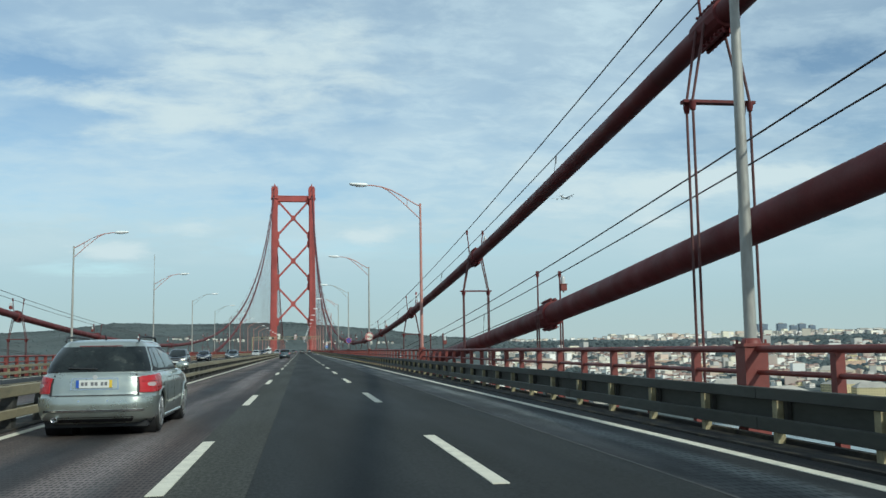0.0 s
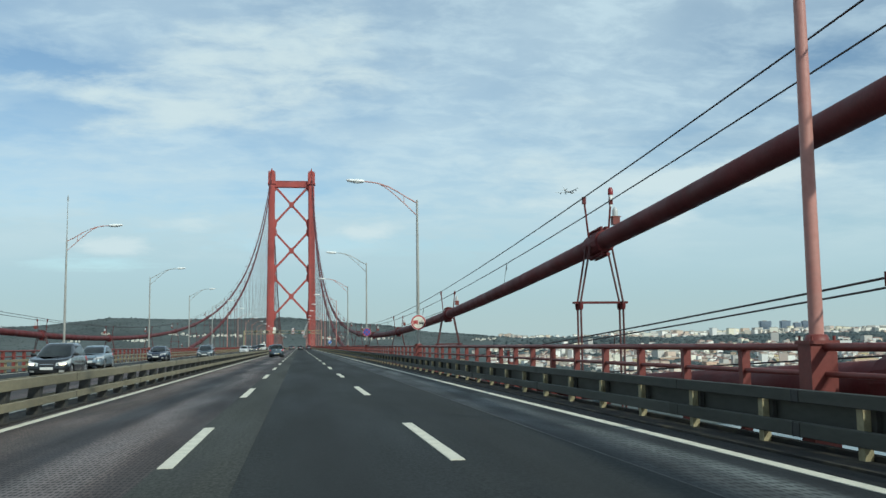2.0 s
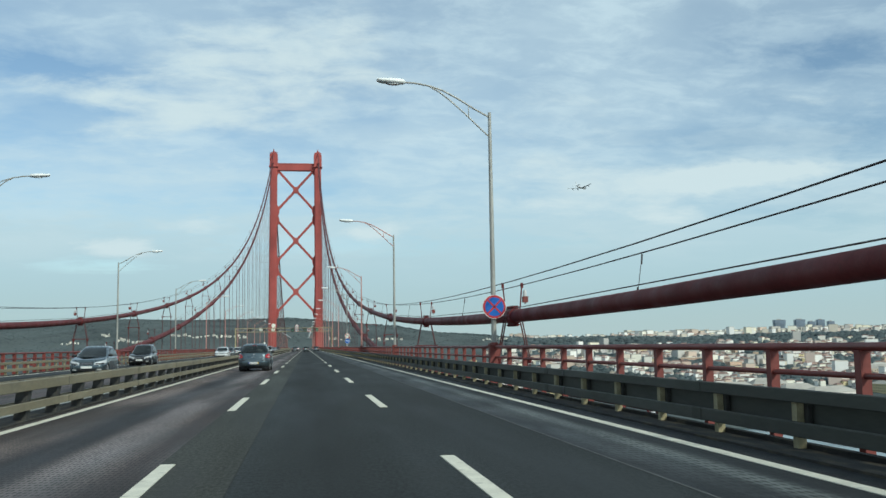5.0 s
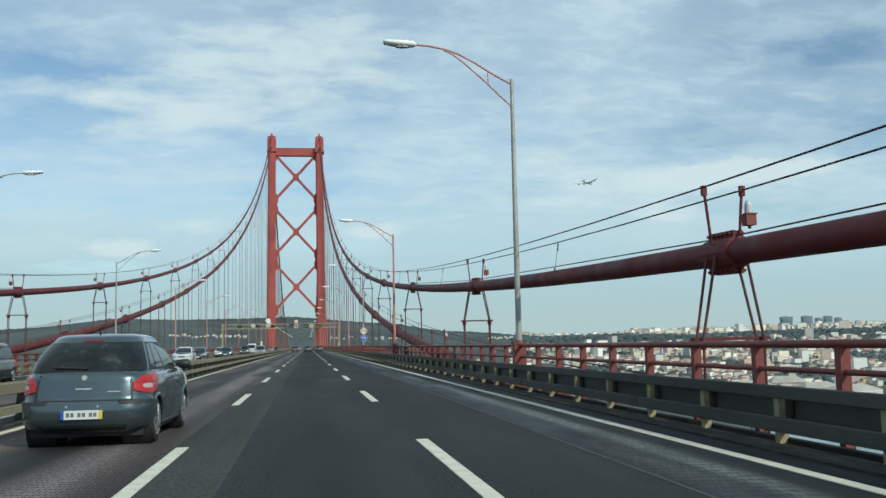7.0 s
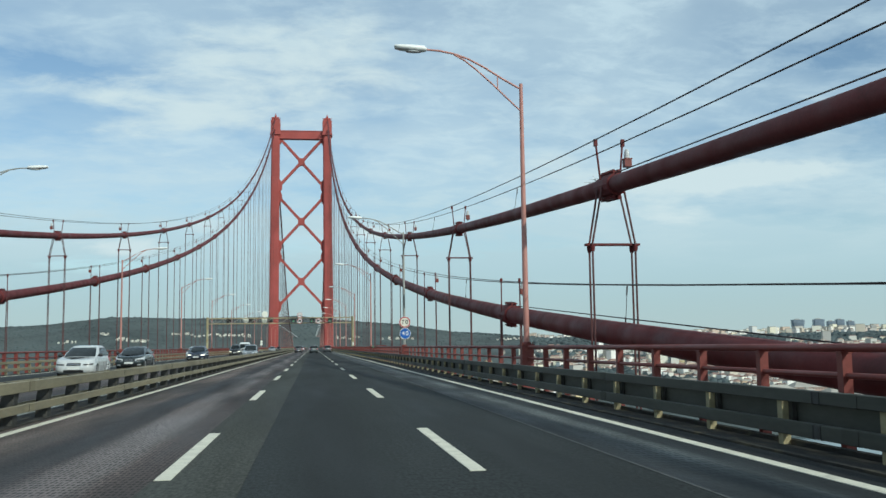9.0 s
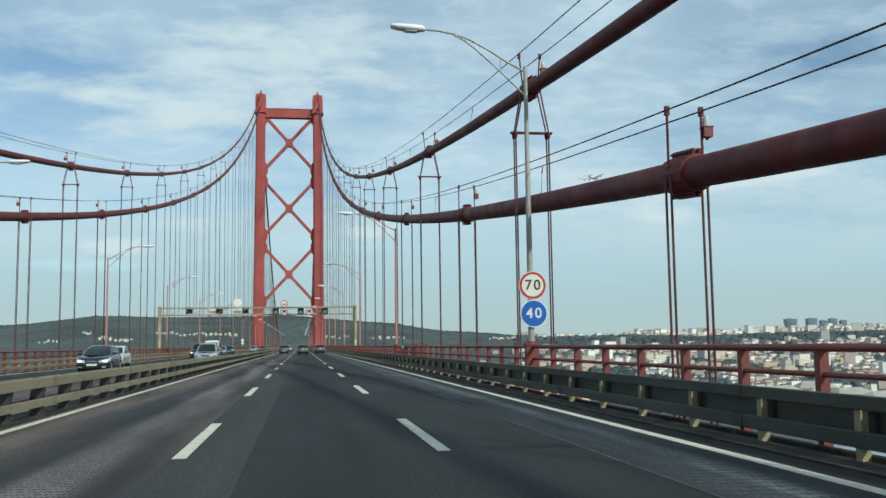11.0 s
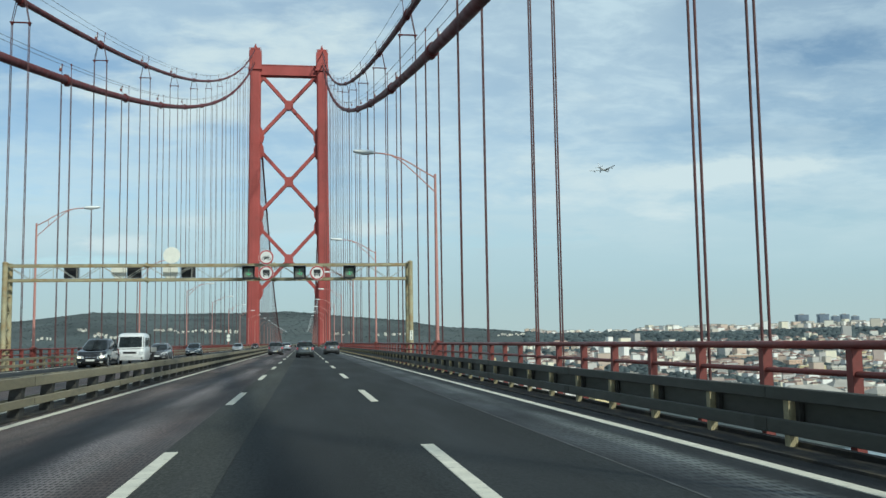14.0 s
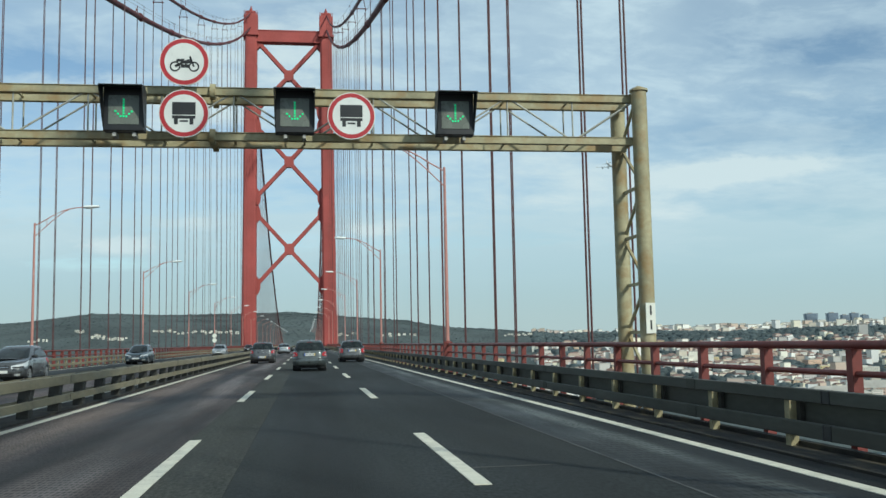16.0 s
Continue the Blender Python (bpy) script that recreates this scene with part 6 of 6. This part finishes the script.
def lorry(x, y, turn, label):
    """A small flatbed with a tall white cab."""
    white = paint("white_cab_paint", (0.78, 0.78, 0.76), 0.0)
    o = thing("lorry", x, y, 0.006, label, "lorry", "cars on the bridge", turn=turn)
    hw, L = 0.97, 5.6
    cab = Shell([(0.30, hw * 0.95, 2.75, L - 0.07), (0.55, hw, 2.72, L), (0.98, hw, 2.72, L - 0.02), (1.12, hw * 0.985, 2.73, L - 0.07), (1.93, hw * 0.93, 2.78, L - 0.42), (2.07, hw * 0.88, 2.86, L - 0.57), (2.16, hw * 0.70, 3.1, L - 0.84)], r=0.20)
    part("cab", cab.skin(Mesh()), white, o)
    part("windscreen", cab.patch(Mesh(), 50, 130, 3.06, 3.96), CAR_GLASS, o, "dark windscreen")
    for a0, a1 in ((-40, -4), (2, 40), (140, 178), (184, 220)):
        part("side_window", cab.patch(Mesh(), a0, a1, 3.1, 3.88), CAR_GLASS, o)
    part("belt_strip", cab.patch(Mesh(), 52, 128, 2.55, 2.85, 0.010), TRIM, o)
    part("grille", cab.patch(Mesh(), 72, 108, 1.45, 1.78, 0.012), TRIM, o)
    part("bumper", cab.patch(Mesh(), 40, 140, 0.05, 0.95, 0.04, n=20), white, o)
    for a0, a1 in ((56, 61), (119, 124)):
        part("fog_lamp", cab.patch(Mesh(), a0, a1, 0.35, 0.72, 0.048), TRIM, o)
    for a0, a1 in ((52, 66), (114, 128)):
        part("headlamp", cab.patch(Mesh(), a0, a1, 1.25, 1.75, 0.014), CLEAR, o)
    part("front_plate", Mesh().box(-0.26, 0, -0.055, 0.26, 0.012, 0.055), PLATE, o, at=(0, L + 0.045, 0.62))
    part("flatbed", Mesh().box(-0.92, 0.0, 0.72, 0.92, 2.6, 0.82), DARK_STEEL, o)
    m = Mesh().box(-0.92, 2.56, 0.82, 0.92, 2.60, 1.30)
    for z in (1.55, 1.80, 2.05):
        m.box(-0.92, 2.56, z, 0.92, 2.60, z + 0.05)
    for xx in (-0.92, -0.31, 0.31, 0.87):
        m.box(xx, 2.565, 1.30, xx + 0.05, 2.605, 2.10)
    part("headboard", m, DARK_STEEL, o)
    for s in (-1, 1):
        part("side_board", Mesh().box(s * 0.92 - 0.02, 0.0, 0.82, s * 0.92 + 0.02, 2.55, 1.15), GALV, o)
        part("chassis_rail", Mesh().box(s * 0.4 - 0.05, 0.1, 0.45, s * 0.4 + 0.05, 4.2, 0.72), DARK_STEEL, o)
        part("mirror", Mesh().box(s * 1.10 - 0.07, L - 0.33, 1.30, s * 1.10 + 0.07, L - 0.26, 1.68).bar((s * 0.85, L - 0.3, 1.5), (s * 1.0, L - 0.3, 1.5), 0.03, 0.03), TRIM, o)
        for wy in (0.9, 4.75):
            part("wheel", Mesh().rings([[(s * (0.78 + dx), wy + r * math.cos(a), 0.34 + r * math.sin(a)) for a in [2 * math.pi * k / 20 for k in range(20)]] for dx, r in ((-0.10, 0.31), (-0.08, 0.34), (0.09, 0.34), (0.11, 0.2))]), RUBBER, o)
    return o


SILVER = paint("silver_grey_paint", (0.43, 0.465, 0.425), 0.75)
PETROL = paint("petrol_grey_paint", (0.088, 0.118, 0.134), 0.65)
TEAL = paint("grey_green_paint", (0.092, 0.106, 0.106), 0.5)
GRAPHITE = paint("graphite_paint", (0.110, 0.112, 0.114), 0.5)
NIGHT = paint("dark_blue_paint", (0.02, 0.03, 0.06))
JET = paint("black_paint", (0.012, 0.013, 0.015), 0.2)
OLIVE = paint("dark_green_grey_paint", (0.035, 0.045, 0.045))
SKY = paint("pale_blue_paint", (0.26, 0.33, 0.38))
WHITE_CAR = paint("white_paint", (0.60, 0.61, 0.60), 0.0)
CHAMPAGNE = paint("pale_silver_paint", (0.42, 0.45, 0.47))

# this carriageway
car("estate_car", -3.18, 13.85, -0.3, SILVER, "silver-grey estate car with roof rails and red tail lamps", length=4.55, width=1.77, height=1.46, belt=0.94, back_slope=0.40, hood=1.20, rails=True, chrome_strip=True, lights="wide", wheel=0.315, rear_axle=0.92)
car("hatchback", -2.68, 150.5, -1.0, PETROL, "dark blue-grey hatchback with tall red tail lamps", length=3.99, width=1.71, height=1.49, belt=0.96, back_slope=0.52, hood=0.98, plate_end=False, lights="tall", wheel=0.30)
car("small_estate_car", 0.28, 361.5, 0, TEAL, "grey-green small estate car with red tail lamps", length=4.22, width=1.66, height=1.48, belt=0.95, back_slope=0.30, lights="tall")
car("compact_car", 3.25, 381.0, 0, GRAPHITE, "graphite grey compact car with a rounded tail", length=4.25, width=1.75, height=1.50, belt=0.96, back_slope=0.42, lights="wide")
car("hatchback", -2.95, 383.0, 0, GRAPHITE, "grey hatchback ahead in the lane beside the median", length=3.99, width=1.71, height=1.49, belt=0.96, back_slope=0.52, hood=0.98, plate_end=False, lights="tall", wheel=0.30)
car("saloon_car", -3.1, 452.0, 0, CHAMPAGNE, "pale silver saloon car far ahead beside the median", length=4.4, width=1.74, height=1.43, back_slope=0.85, lights="wide")
# opposite carriageway, facing this way: y is the tail, ahead of which the car points back
IN, MD, OUT = 2 * XC + 2.9, 2 * XC - 0.2, 2 * XC - 3.2
for nm, x, y, col, lab, kw in (
        ("hatchback", MD, 84.6, JET, "black hatchback driving towards the camera", dict(height=1.52, length=4.2, lit=True)),
        ("hatchback", OUT + 0.5, 104.2, SKY, "pale blue hatchback with round headlamps", dict(height=1.45, length=4.1)),
        ("saloon_car", OUT + 0.3, 133.8, NIGHT, "dark blue saloon car", dict(height=1.42, length=4.5, back_slope=0.9)),
        ("hatchback", MD, 150.5, PETROL, "dark grey hatchback in a row of traffic", dict(height=1.48, length=4.1)),
        ("people_carrier", OUT + 0.4, 181.0, JET, "black people carrier in a row of traffic", dict(height=1.68, length=4.4, width=1.80)),
        ("hatchback", MD, 225.0, WHITE_CAR, "white hatchback driving towards the camera", dict(height=1.47, length=4.0)),
        ("saloon_car", MD - 0.4, 240.5, OLIVE, "dark grey-green saloon car", dict(height=1.41, length=4.6, back_slope=0.9)),
        ("hatchback", MD - 0.3, 272.0, NIGHT, "dark blue hatchback with lit headlamps", dict(height=1.46, length=4.0, lit=True)),
        ("people_carrier", IN, 296.2, CHAMPAGNE, "pale silver people carrier beside the median", dict(height=1.62, length=4.3, width=1.77)),
        ("hatchback", OUT + 0.6, 287.3, WHITE_CAR, "white hatchback beside the far guard rail", dict(height=1.46, length=4.0)),
        ("pickup_truck", OUT + 0.8, 341.0, JET, "black tall pickup truck with bright headlamps", dict(height=1.76, length=4.9, width=1.82, belt=1.10, back_slope=1.2, wheel=0.36, lit=True)),
        ("hatchback", MD - 1.0, 358.0, GRAPHITE, "dark grey hatchback driving towards the camera", dict(height=1.45, length=4.0)),
        ("hatchback", OUT + 0.6, 395.0, PETROL, "dark grey hatchback beside the far guard rail", dict(height=1.50, length=4.1)),
        ("hatchback", MD - 0.6, 444.0, CHAMPAGNE, "pale silver hatchback far along the bridge", dict(height=1.45, length=4.0)),
        ("hatchback", MD - 1.5, 520.0, JET, "black hatchback far along the bridge", dict(height=1.45, length=4.0))):
    car(nm, x, y, 180, col, lab, **kw)
lorry(MD - 1.1, 348.6, 180, "small white flatbed lorry driving towards the camera")


# ---- airliner on its approach ----
def airliner(x, y, z, turn):
    o = thing("airliner", x, y, z, "white four-engined airliner flying above the bridge", "aeroplane")
    o.rotation_euler = (radians(2), radians(-6), radians(turn))
    hull = paint("airliner_white_paint", (0.72, 0.73, 0.74), 0.0)
    rings = []
    for yy, r, dz in ((-32, 0.3, 1.6), (-29, 1.0, 1.2), (-22, 2.1, 0.5), (-14, 2.8, 0), (18, 2.8, 0), (25, 2.5, -0.1), (29, 1.7, -0.4), (31, 0.8, -0.7), (31.6, 0.1, -0.8)):
        rings.append([(r * math.cos(a), yy, dz + r * math.sin(a)) for a in [math.pi * k / 10 for k in range(20)]])
    part("fuselage", Mesh().rings(rings), hull, o)

    def plane_wing(name, pts, th):
        m = Mesh()
        m.rings([[(px, py, pz - th) for px, py, pz in pts], [(px, py, pz + th) for px, py, pz in pts]], smooth=False)
        return part(name, m, hull, o)
    grey = paint("airliner_grey_paint", (0.30, 0.31, 0.33), 0.2)
    for s in (-1, 1):
        plane_wing("wing", [(s * 2.0, 9, -1.4), (s * 29.5, -11.5, 1.6), (s * 29.8, -14, 1.65), (s * 10, -6.5, -0.6), (s * 2.0, -6, -1.4)], 0.35)
        plane_wing("tailplane", [(s * 0.8, -23, 1.2), (s * 9.5, -30, 2.0), (s * 9.5, -32, 2.0), (s * 0.8, -29.5, 1.2)], 0.2)
        for ex, ey, ez in ((9.5, 4.2, -2.7), (19.3, -3.2, -1.4)):
            e = part("engine", Mesh().rings([[(s * ex + r * math.cos(a), ey + dy, ez + r * math.sin(a)) for a in [math.pi * k / 8 for k in range(16)]] for dy, r in ((2.4, 1.05), (2.0, 1.3), (-0.6, 1.25), (-2.6, 0.7))]), grey, o)
            part("pylon", Mesh().box(s * ex - 0.15, ey - 2.5, ez + 0.9, s * ex + 0.15, ey + 1.2, ez + 1.9), grey, o)
    m = Mesh()
    m.rings([[(sx, py, pz) for py, pz in ((-21.5, 2.2), (-29.0, 10.6), (-32.0, 10.6), (-30.5, 2.0))] for sx in (-0.2, 0.2)], smooth=False)
    part("tail_fin", m, hull, o)


airliner(631, 2176, 359, -37)
